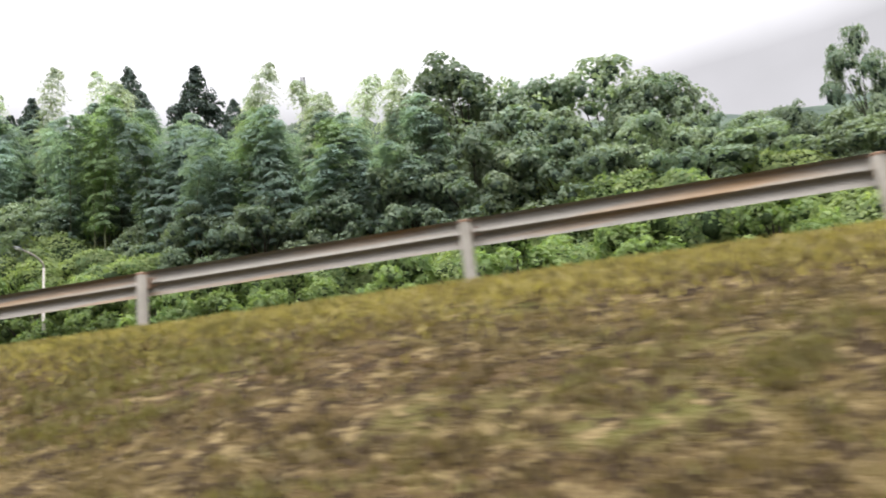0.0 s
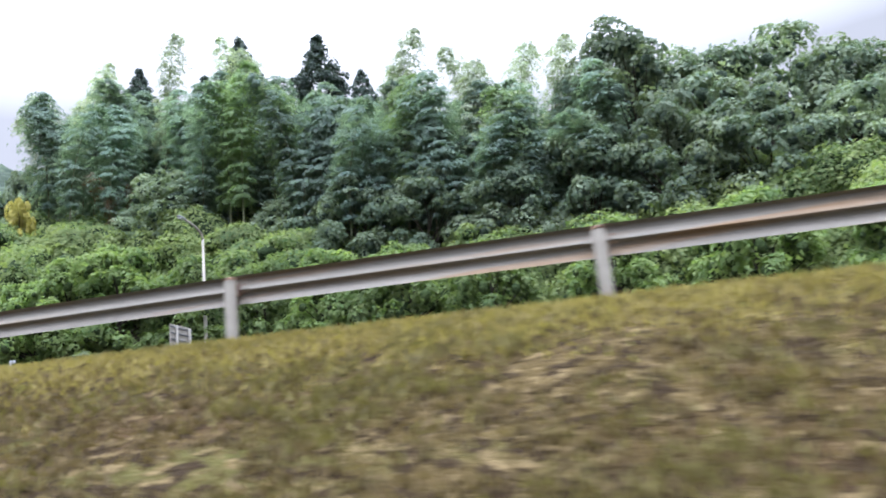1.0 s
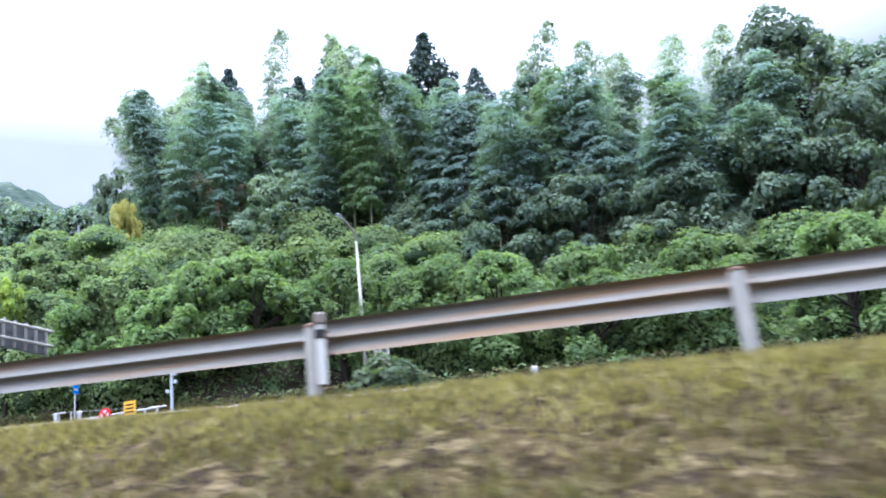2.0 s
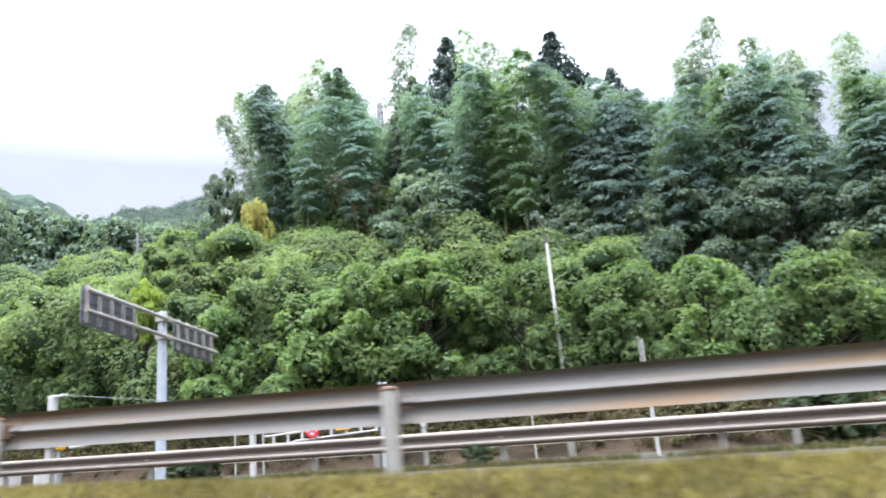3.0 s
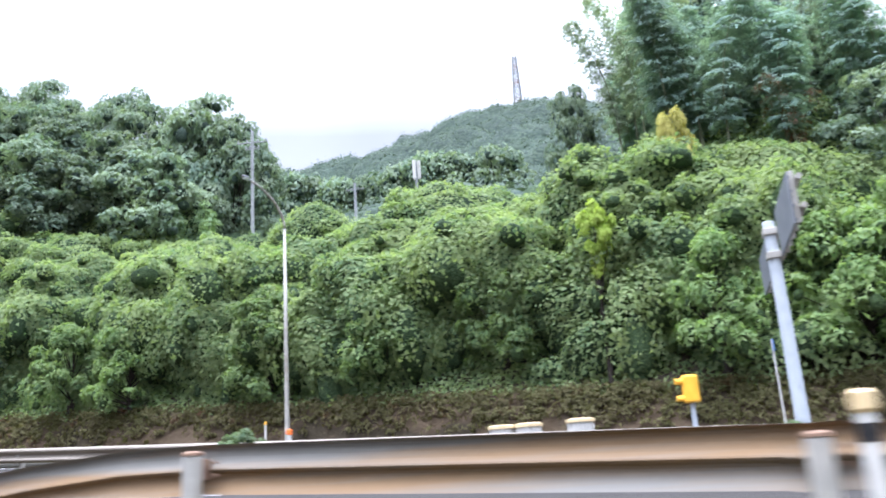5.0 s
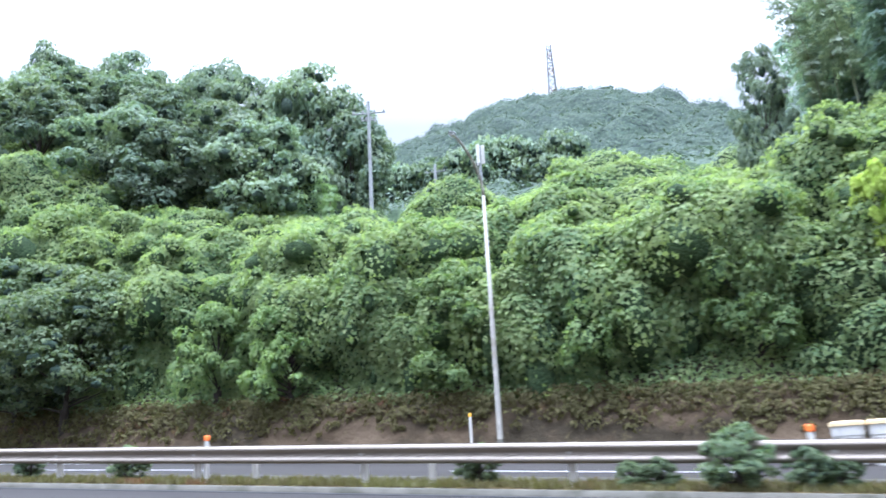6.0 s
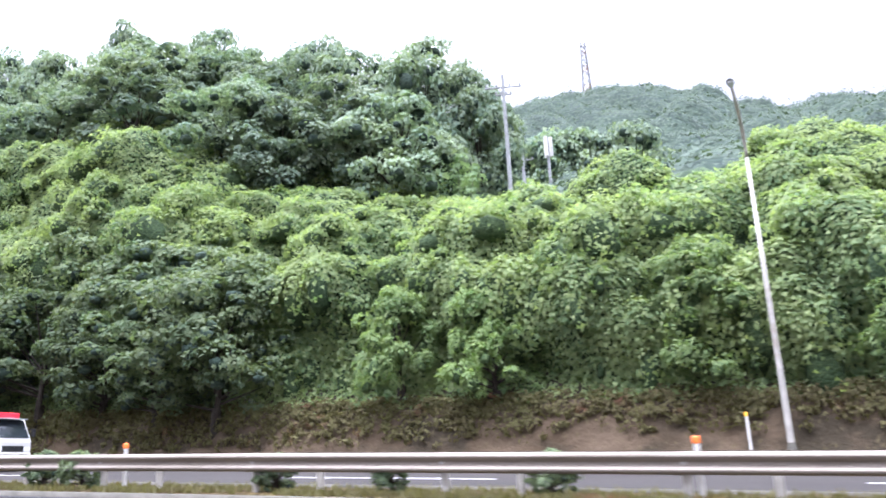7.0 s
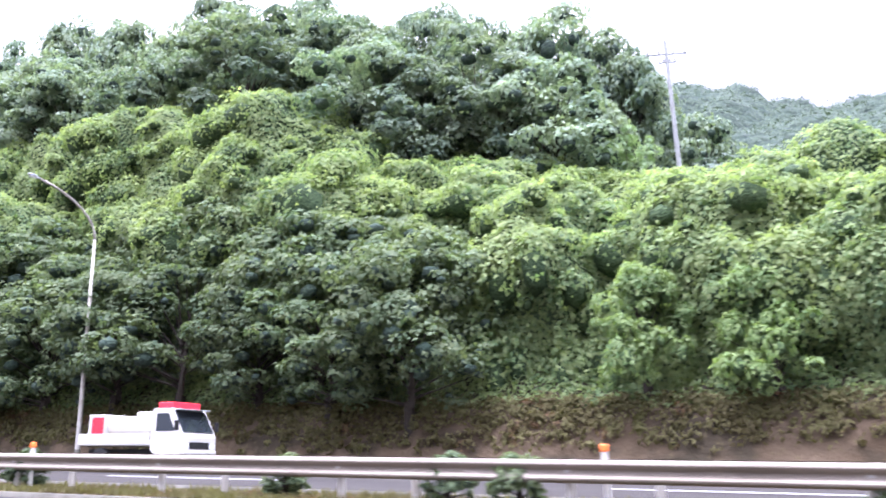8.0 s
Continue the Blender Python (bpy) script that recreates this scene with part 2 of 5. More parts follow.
def ground_material():
    """Grass, dry thatch and bare earth, with soil in the hill's cut bank."""
    m, nt, bsdf, N, L = shader("verge_grass_and_earth")
    col = mixed(nt, "MIX", noise_fac(nt, 0.40, 0.42, 0.60, detail=6), (0.090, 0.066, 0.026), (0.066, 0.043, 0.020))
    col = mixed(nt, "MIX", noise_fac(nt, 0.7, 0.50, 0.66, detail=6, stretch=(0.6, 1, 1)), col, (0.085, 0.082, 0.024))
    col = mixed(nt, "MIX", noise_fac(nt, 4.5, 0.47, 0.56, detail=5), col, (0.030, 0.020, 0.010))
    col = mixed(nt, "MIX", noise_fac(nt, 6.0, 0.55, 0.64, detail=5), col, (0.165, 0.125, 0.060))
    L(col, bsdf.inputs["Base Color"])
    bsdf.inputs["Roughness"].default_value = 0.95
    bsdf.inputs["Specular IOR Level"].default_value = 0.08
    b = N("ShaderNodeBump")
    b.inputs["Strength"].default_value, b.inputs["Distance"].default_value = 1.0, 0.09
    L(noise_fac(nt, 9.0, 0.2, 0.8, detail=8), b.inputs["Height"])
    L(b.outputs[0], bsdf.inputs["Normal"])
    return m


def bank_material():
    """The cut at the hill's foot: sprayed grey-brown mortar, stained, over earth."""
    m, nt, bsdf, N, L = shader("cut_bank_mortar_and_earth")
    col = mixed(nt, "MIX", noise_fac(nt, 0.5, 0.35, 0.65, detail=5), (0.056, 0.040, 0.024), (0.097, 0.071, 0.046))
    col = mixed(nt, "MIX", noise_fac(nt, 0.28, 0.50, 0.60, detail=5, stretch=(1, 1, 1.6)), col, (0.035, 0.028, 0.018))
    col = mixed(nt, "MIX", noise_fac(nt, 4.0, 0.58, 0.75, detail=5), col, (0.088, 0.072, 0.037))
    L(col, bsdf.inputs["Base Color"])
    bsdf.inputs["Roughness"].default_value = 0.95
    bsdf.inputs["Specular IOR Level"].default_value = 0.08
    b = N("ShaderNodeBump")
    b.inputs["Strength"].default_value, b.inputs["Distance"].default_value = 0.8, 0.08
    L(noise_fac(nt, 3.5, 0.2, 0.8, detail=8), b.inputs["Height"])
    L(b.outputs[0], bsdf.inputs["Normal"])
    return m


M_GROUND, M_BANK = ground_material(), bank_material()


# ---------------------------------------------------------------- mesh helpers
class Geo:
    """Gathers vertices and faces of one mesh."""

    def __init__(self):
        self.v, self.f = [], []

    def add(self, verts, faces):
        n = len(self.v)
        self.v += [tuple(p) for p in verts]
        self.f += [tuple(i + n for i in f) for f in faces]
        return self

    def box(self, x0, x1, y0, y1, z0, z1, b=0.0):
        """A box with chamfered upright and level edges."""
        if b <= 0:
            p = [(x, y, z) for z in (z0, z1) for x, y in ((x0, y0), (x1, y0), (x1, y1), (x0, y1))]
            return self.add(p, [(3, 2, 1, 0), (4, 5, 6, 7), (0, 1, 5, 4), (1, 2, 6, 5), (2, 3, 7, 6), (3, 0, 4, 7)])
        def ring(i, z):
            return [(x0 + b, y0 + i, z), (x1 - b, y0 + i, z), (x1 - i, y0 + b, z), (x1 - i, y1 - b, z), (x1 - b, y1 - i, z), (x0 + b, y1 - i, z), (x0 + i, y1 - b, z), (x0 + i, y0 + b, z)]
        rings = [ring(b * 0.6, z0), ring(0, z0 + b), ring(0, z1 - b), ring(b * 0.6, z1)]
        p = [q for r in rings for q in r]
        f = [tuple(range(7, -1, -1)), tuple(range(24, 32))]
        f += [(8 * k + i, 8 * k + (i + 1) % 8, 8 * k + 8 + (i + 1) % 8, 8 * k + 8 + i) for k in range(3) for i in range(8)]
        return self.add(p, f)

    def tube(self, path, radii, sides=8, caps=True):
        """A round bar along points, with a radius at each."""
        path = [Vector(p) for p in path]
        rings = []
        for i, p in enumerate(path):
            d = (path[min(i + 1, len(path) - 1)] - path[max(i - 1, 0)]).normalized()
            a = d.cross(Vector((0, 0, 1)) if abs(d.z) < 0.9 else Vector((1, 0, 0))).normalized()
            b = d.cross(a)
            rings.append([p + (a * math.cos(2 * math.pi * k / sides) + b * math.sin(2 * math.pi * k / sides)) * radii[i] for k in range(sides)])
        f = [(sides * i + k, sides * i + (k + 1) % sides, sides * (i + 1) + (k + 1) % sides, sides * (i + 1) + k) for i in range(len(path) - 1) for k in range(sides)]
        if caps:
            f += [tuple(range(sides - 1, -1, -1)), tuple(range(sides * (len(path) - 1), sides * len(path)))]
        return self.add([q for r in rings for q in r], f)

    def extrude(self, profile, axis_from, axis_to, closed=True):
        """A profile of offsets (Vectors) carried from one point to another."""
        n = len(profile)
        p = [Vector(axis_from) + q for q in profile] + [Vector(axis_to) + q for q in profile]
        f = [(i, (i + 1) % n, n + (i + 1) % n, n + i) for i in range(n if closed else n - 1)]
        if closed:
            f += [tuple(range(n - 1, -1, -1)), tuple(range(n, 2 * n))]
        return self.add(p, f)

    def mesh(self, name, material, smooth=False):
        me = bpy.data.meshes.new(name)
        me.from_pydata(self.v, [], self.f)
        me.materials.append(material)
        bm = bmesh.new()
        bm.from_mesh(me)
        bmesh.ops.recalc_face_normals(bm, faces=bm.faces)
        bm.to_mesh(me)
        bm.free()
        if smooth:
            me.shade_smooth()
        return me


def part(name, shape, material, parent, label="", smooth=False, m=None):
    """One mesh object under a thing or under a part."""
    ob = new(name, shape.mesh(name, material, smooth) if isinstance(shape, Geo) else shape)
    ob.parent = parent
    if m is not None:
        ob.matrix_basis = m
    return tagged(ob, label)


def thing(name, m, label, category, group="", kind=""):
    """An Empty at a thing's base, which parents its parts."""
    ob = new(name)
    ob.matrix_basis = m
    return tagged(ob, label, category, group, kind)


def solid(name, shape, material, label, category="", kind="", smooth=False):
    ob = new(name, shape.mesh(name, material, smooth) if isinstance(shape, Geo) else shape)
    return tagged(ob, label, category, kind=kind)


def fast_mesh(name, verts, faces, material, smooth=False):
    """A mesh from arrays of vertices and of equal faces."""
    verts, faces = np.asarray(verts, np.float32), np.asarray(faces, np.int32)
    k = faces.shape[1]
    me = bpy.data.meshes.new(name)
    me.vertices.add(len(verts))
    me.vertices.foreach_set("co", verts.ravel())
    me.loops.add(faces.size)
    me.loops.foreach_set("vertex_index", faces.ravel())
    me.polygons.add(len(faces))
    me.polygons.foreach_set("loop_start", np.arange(0, faces.size, k, dtype=np.int32))
    me.update(calc_edges=True)
    me.materials.append(material)
    if smooth:
        me.shade_smooth()
    return me


def grid_faces(nu, nv):
    i = np.arange(nu * nv).reshape(nu, nv)
    return np.stack([i[:-1, :-1], i[1:, :-1], i[1:, 1:], i[:-1, 1:]], -1).reshape(-1, 4)


def unit(a):
    return a / np.maximum(np.linalg.norm(a, axis=-1, keepdims=True), 1e-9)


def leaf_arrays(rng, at, normal, length, width, droop=0.4, wild=0.5, fold=0.12, single=False):
    """Folded leaves of two triangles, or slender ones of a single triangle."""
    n = len(at)
    nor = unit(normal + rng.normal(0, wild, (n, 3)))
    t = rng.normal(0, 1, (n, 3)) + np.array([0, 0, -droop * 2])
    t = unit(t - nor * (t * nor).sum(1, keepdims=True))
    w = np.cross(nor, t)
    s = rng.uniform(0.65, 1.25, (n, 1))
    L, W = t * s * length / 2, w * s * width / 2
    up = nor * s * width * fold
    if single:
        v = np.stack([at - L + W * 1.1, at - L * 0.8 - W * 1.1, at + L * 1.1], 1).reshape(-1, 3)
        return v, np.arange(3 * n).reshape(-1, 3)
    v = np.stack([at - L, at + W + up - L * 0.1, at + L, at - W + up - L * 0.1], 1).reshape(-1, 3)
    b = np.arange(n)[:, None] * 4
    f = np.concatenate([b + np.array([[0, 1, 2]]), b + np.array([[0, 2, 3]])], 1).reshape(-1, 3)
    return v, f


def lumps(u, v, cell, seed):
    """Height of rounded mounds over a plane, one a cell, of uneven size."""
    rng = np.random.default_rng(seed)
    table = rng.random((64, 64, 4))
    cu, cv = np.floor(u / cell).astype(int), np.floor(v / cell).astype(int)
    best = np.zeros_like(u)
    for i in (-1, 0, 1):
        for j in (-1, 0, 1):
            a, b = cu + i, cv + j
            r = table[a % 64, b % 64]
            pu, pv = (a + r[..., 0]) * cell, (b + r[..., 1]) * cell
            rad = cell * (0.55 + 0.5 * r[..., 2])
            d2 = (u - pu) ** 2 + (v - pv) ** 2
            best = np.maximum(best, np.sqrt(np.maximum(rad ** 2 - d2, 0)) * (0.7 + 0.5 * r[..., 3]))
    return best


# ---------------------------------------------------------------- the lie of the land
def table(*pairs):
    pairs = sorted(pairs)
    xs, ys = [p[0] for p in pairs], [p[1] for p in pairs]
    return lambda x: np.interp(x, xs, ys)


def smooth01(a):
    a = np.clip(a, 0, 1)
    return a * a * (3 - 2 * a)


median_top = table((400, -14), (60, 1.4), (10, 3.72), (-23, 5.25), (-41, 6.1), (-58, 6.94), (-79, 8.05), (-96, 8.9), (-150, 11.6), (-500, 29))
ramp_y = table((60, -4.5), (0, 0), (-10, 0.65), (-25, 1.9), (-34, 2.67), (-43, 3.37), (-58, 4.41), (-68, 5.13), (-79, 5.95), (-110, 8.0), (-150, 10))
ramp_z = table((400, -38), (60, -5.2), (0, 0.05), (-10, 1.0), (-25, 2.54), (-34, 3.5), (-43, 4.3), (-58, 5.5), (-68, 6.13), (-79, 6.8), (-150, 10.4), (-500, 28))
near_y = lambda x: 9.18 + 0.01 * x
near_top = table((60, 1.37), (0, 4.01), (-15, 4.67), (-25, 5.03), (-30, 5.24), (-36, 5.56), (-52, 6.31), (-150, 10.6))
crest_rise = table((60, 24), (40, 10), (0, 10.0), (-17, 9.3), (-26, 9.7), (-34, 11.2), (-43, 13.3), (-50, 14.3), (-62, 13.0), (-75, 12.4), (-86, 12.5), (-95, 14.5), (-104, 18), (-115, 21), (-160, 23))
hill_shape = table((35.4, 0.14), (35.7, 0.30), (36.2, 0.47), (37, 0.62), (38.5, 0.75), (40, 0.86), (42, 1.0), (44, 1.03), (47, 1.11), (52, 1.30), (60, 1.40), (75, 1.75), (89, 2.1), (122, 2.9), (180, 4.2))
far_crest = table((-600, 150), (-346, 171), (-325, 168), (-300, 146), (-262, 142), (-215, 139), (-190, 139), (-172, 144), (-156, 148), (-137, 146), (-115, 143), (-99, 137), (-85, 127), (-70, 122), (-54, 122), (0, 112), (60, 95), (500, 60))


face_shift = table((60, 3.0), (-15, 3.0), (-35, 2.8), (-43, 1.2), (-50, 0.0), (-200, 0.0))


def main_road(x, y):
    return median_top(x) - 0.85 + 0.026 * (y - 18.7)


def hill_top(x, y):
    """The hill's surface under its plants."""
    base = main_road(x, 35.0)
    k = crest_rise(x) + (14.0 - crest_rise(x)) * smooth01((y - 58) / 20)
    z = base + k * hill_shape(y - face_shift(x) * (1 - smooth01((y - 40) / 9)))
    ridge = far_crest(x) * (1 - 0.35 * smooth01((y - 300) / 400))
    return z + (ridge - z) * smooth01((y - 150) / 150) ** 1.2


def land(x, y):
    """The ground's height anywhere."""
    x, y = np.broadcast_arrays(np.asarray(x, float), np.asarray(y, float))
    road = main_road(x, y)
    ry, rz = ramp_y(x), ramp_z(x)
    merged = smooth01((-46 - x) / 10)
    crown = near_top(x) - np.interp(x, [-38, -33, -25, -15], [0.71, 0.80, 0.81, 0.84])
    top = crown + (road - crown) * merged
    edge0, edge1 = ry + 2.3, np.maximum(near_y(x) - 0.35, ry + 2.6)
    t = np.clip((y - edge0) / (edge1 - edge0), 0, 1)
    slope = rz + (top - rz) * (0.85 * t + 0.15 * smooth01(t))
    berm = top + (road - top) * smooth01((y - edge1 - 0.5) / 0.5)
    low = rz - 0.9 * smooth01((ry - 2.6 - y) / 3) - 0.02 * np.maximum(ry - 6 - y, 0)
    z = np.where(y < ry - 2.3, low, np.where(y < edge0, rz, np.where(y < edge1, slope, berm)))
    base = main_road(x, 35.0)
    verge = road + 0.35 * smooth01((y - 33.2) / 0.3)
    bank = np.maximum(verge, base + 0.3 + 2.2 * smooth01((y - 35.2) / 1.5))
    hill = np.maximum(hill_top(x, y) - 3.2 - 6.0 * smooth01((y - 56) / 14), base + 2.3 + 0 * y)
    z = np.where(y > 33, verge, z)
    z = np.where(y > 35, bank, z)
    return np.where(y > 36.7, np.minimum(hill, base + 2.3 + np.maximum(y - 36.7, 0) * 1.1 + 0 * x + np.where(y > 44, 99, 0)), z)


# ---------------------------------------------------------------- ground, roads, kerbs, lines
def build_ground():
    xs = np.concatenate([[-3000, -2000, -1200, -800, -600, -480, -400, -340, -290, -250, -220, -195, -175, -160, -150], np.arange(-142, -52, 1.0), np.arange(-52, 9, 0.3), np.arange(9, 42, 1.5), [45, 55, 70, 90, 120, 170, 250, 400, 700, 1200, 2000, 3000]])
    ys = np.concatenate([[-3000, -1500, -700, -300, -150, -80, -40, -20, -12], np.arange(-8, 2, 0.5), np.arange(2, 10.5, 0.2), np.arange(10.8, 33, 1.5), np.arange(33, 37.6, 0.2), np.arange(38, 62, 1.0), [66, 72, 80, 90, 100, 112, 125, 140, 155, 170, 185, 200, 220, 240, 260, 280, 300, 330, 400, 600, 1000, 1800, 3000]])
    X, Y = np.meshgrid(xs, ys, indexing="ij")
    Z = land(np.clip(X, -500, 400), Y) - 0.05
    turf = smooth01((Y - ramp_y(X) - 2.6) / 0.5) * smooth01((near_y(X) - 0.2 - Y) / 0.6) * smooth01((X + 50) / 4)
    Z += turf * (0.05 * lumps(X, Y, 1.3, 5) + 0.16 * lumps(X, Y, 0.7, 6) - 0.10)
    Z += 0.25 * (lumps(X, Y + Z, 1.6, 9) - 0.8) * ((Y > 35.3) & (Y < 37))
    me = fast_mesh("ground", np.stack([X, Y, Z], -1).reshape(-1, 3), grid_faces(len(xs), len(ys)), M_GROUND, True)
    me.materials.append(M_BANK)
    me.materials.append(M_SOIL)
    yc = (ys[:-1] + ys[1:]) / 2
    row = np.where(yc < 33.6, 0, np.where(yc < 37.2, 1, 2))
    me.polygons.foreach_set("material_index", np.tile(row, len(xs) - 1).astype(np.int32))
    return solid("ground", me, None, "mown dry grass verge, cut bank and wooded hillside", "ground", "structure")


def strip(name, y0, y1, material, label, lift=0.0, x0=-500.0, x1=300.0, height=None, cross=3, thick=0.05, step=2.0):
    """A ribbon of road or line along the carriageway; y0 and y1 may follow x."""
    height = height or main_road
    inner = np.arange(max(x0, -150), min(x1, 60), step)
    xs = np.unique(np.concatenate([[x0], np.arange(x0, -150, 25), inner, np.arange(60, x1, 25), [x1]]))
    xs = xs[(xs >= x0) & (xs <= x1)]
    a, b = (y0(xs) if callable(y0) else np.full_like(xs, y0)), (y1(xs) if callable(y1) else np.full_like(xs, y1))
    f = np.linspace(0, 1, cross)
    Y = a[:, None] + (b - a)[:, None] * f[None, :]
    X = np.repeat(xs[:, None], cross, 1)
    Z = height(X, Y) + lift
    top = np.stack([X, Y, Z], -1).reshape(-1, 3)
    low = top - np.array([0, 0, thick])
    n = len(top)
    q = grid_faces(len(xs), cross)
    i = np.arange(n).reshape(len(xs), cross)
    def wall(e):
        return np.stack([e[:-1], e[1:], e[1:] + n, e[:-1] + n], -1)
    faces = np.concatenate([q, q[:, ::-1] + n, wall(i[:, 0])[:, ::-1], wall(i[:, -1]), wall(i[0])[:, ::-1], wall(i[-1])])
    ob = solid(name, fast_mesh(name, np.concatenate([top, low]), faces, material), None, label, name.split("_")[0], "structure")
    return ob


def build_roads():
    on_ramp = lambda x, y: ramp_z(x) + 0 * y
    strip("road_ramp", lambda x: ramp_y(x) - 2.3, lambda x: ramp_y(x) + 2.3, M_ASPHALT, "grey asphalt slip road climbing beside the grass bank", 0.0, x0=-56, x1=200, height=on_ramp, thick=0.12)
    strip("road_near", lambda x: np.where(x > -52, near_y(x) + 0.9, ramp_y(x) - 2.6), 17.85, M_ASPHALT, "grey asphalt carriageway with white lane line", 0.0, thick=0.12, cross=5)
    strip("road_far", 20.6, 33.25, M_ASPHALT, "grey asphalt carriageway beyond the median", 0.0, thick=0.12, cross=5)
    strip("curb_median_near", 17.85, 18.05, M_CONCRETE, "weathered concrete median kerb", 0.10, thick=0.3)
    strip("curb_median_far", 20.4, 20.6, M_CONCRETE, "weathered concrete median kerb", 0.16, thick=0.3)
    strip("median_soil", 18.05, 20.4, M_GROUND, "grassy earth strip between the median kerbs", 0.11, thick=0.25)
    strip("curb_far", 33.25, 33.45, M_CONCRETE, "weathered concrete kerb at the hill's foot", 0.42, thick=0.5)
    # white lines
    strip("road_line_edge_near", lambda x: near_y(x) + 1.35, lambda x: near_y(x) + 1.5, M_PAINT_LINE, "white painted edge line", 0.006, x0=-54, x1=100, thick=0.004)
    # dark strip that paints the shadow at the median kerb, along its drain
    strip("road_gutter_median", 17.55, 17.85, M_DARK, "dark strip along the median kerb for its drain and shadow", 0.006, thick=0.004)
    strip("road_line_far_median", 21.2, 21.35, M_PAINT_LINE, "white painted edge line", 0.006, thick=0.004)
    strip("road_line_far_edge", 32.3, 32.45, M_PAINT_LINE, "white painted edge line", 0.006, thick=0.004)
    for k in range(-4, 9):
        strip("road_line_lane_near", 14.85, 15.0, M_PAINT_LINE, "white painted lane dash", 0.006, x0=-41.0 - 16.4 * (k - 2) - 6.4, x1=-41.0 - 16.4 * (k - 2), thick=0.004)
        strip("road_line_lane_far", 26.15, 26.3, M_PAINT_LINE, "white painted lane dash", 0.006, x0=-60.9 - 16.4 * (k - 2) - 7.6, x1=-60.9 - 16.4 * (k - 2), thick=0.004)


build_ground()
build_roads()


# ---------------------------------------------------------------- guard rails
def beam_profile(face, old=False):
    """The two-wave section of a steel beam; face is the side (+1 or -1 along y) of its crests."""
    wave = [(0.175, 0.0), (0.170, 0.010), (0.148, 0.078), (0.136, 0.092), (0.118, 0.100), (0.100, 0.102), (0.080, 0.088), (0.062, 0.072), (0.026, 0.012), (0.010, 0.002), (-0.010, 0.002), (-0.026, 0.012), (-0.062, 0.072), (-0.080, 0.088), (-0.100, 0.102), (-0.118, 0.100), (-0.136, 0.092), (-0.148, 0.078), (-0.170, 0.010), (-0.175, 0.0)]
    if old:
        wave = [(0.175, 0.0), (0.172, 0.016), (0.161, 0.056), (0.150, 0.066), (0.132, 0.064), (0.090, 0.050), (0.045, 0.026), (0.012, 0.004), (0.0, 0.0), (-0.012, 0.010), (-0.022, 0.044), (-0.032, 0.062), (-0.050, 0.066), (-0.068, 0.060), (-0.110, 0.036), (-0.150, 0.014), (-0.168, 0.004), (-0.175, 0.0)]
    outer = [Vector((0, face * (d + 0.005), h)) for h, d in wave]
    return [Vector((0, face * d, h)) for h, d in wave] + outer[::-1]


def guard_rail(name, xs, y_of, top_of, face, post_side, beam_mat, post_mat, label, sunk, cap_mat=None, base=0.62):
    """Posts at xs, with one beam from post to post."""
    x0 = xs[0]
    org = Vector((x0, float(y_of(x0)), float(top_of(x0))))
    rail = thing(name, Matrix.Translation(org), label, "guard rail")
    at = lambda x: Vector((x, float(y_of(x)), float(top_of(x)))) - org
    prof = beam_profile(face, cap_mat is not None)
    for a, b in zip(xs, xs[1:]):
        p, q = at(a) + Vector((0.0, 0, -0.175)), at(b) + Vector((0.0, 0, -0.175))
        beam = part("beam", Geo().extrude(prof, p, q), beam_mat, rail)
        # lapped joint with its bolts at the post
        lap = Geo().extrude([v * 1.0 + Vector((0, face * -0.007, 0)) for v in prof], p - Vector((0.16, 0, 0)), p + Vector((0.16, 0, 0)))
        part("lap_plate", lap, beam_mat, beam)
    post = Geo().tube([(0, 0, -base - sunk), (0, 0, -0.09), (0, 0, -0.075)], [0.070, 0.070, 0.060], 14).mesh("post", post_mat, False)
    cap = Geo().tube([(0, 0, -0.078), (0, 0, -0.060), (0, 0, -0.045)], [0.074, 0.072, 0.045], 14).mesh("post_cap", cap_mat or post_mat)
    brk = Geo().box(-0.05, 0.05, -0.075, 0.075, -0.25, -0.10, 0.008).mesh("bracket", cap_mat or post_mat)
    bolt = Geo().tube([(0, 0, 0), (0, -post_side * -0.02, 0)], [0.016, 0.014], 6).mesh("bolt", cap_mat or post_mat)
    for x in xs:
        p = at(x) + Vector((0, post_side * (0.185 if face == post_side else 0.13), 0))
        po = part("post", post, post_mat, rail, m=Matrix.Translation(p))
        part("post_cap", cap, cap_mat or post_mat, po, "rust-stained post cap" if cap_mat else "")
        part("bracket", brk, cap_mat or post_mat, rail, m=Matrix.Translation(at(x) + Vector((0, post_side * 0.06, 0))))
        for dz in (-0.13, -0.22):
            part("bolt", bolt, cap_mat or post_mat, rail, m=Matrix.Translation(at(x) + Vector((0.12, post_side * 0.02, dz))))
    return rail


NEAR_POSTS = [10.9, 6.5, 2.05, -2.38, -6.83, -11.25, -15.55, -19.65, -23.63, -27.83, -31.95, -36.05, -40.16, -44.28, -48.33, -52.4]
near_rail = guard_rail("guard_rail", NEAR_POSTS, near_y, near_top, 1, -1, M_RAIL, M_GALV, "weathered rust-streaked steel guard rail on top of a grass bank", 0.3, M_RUST)


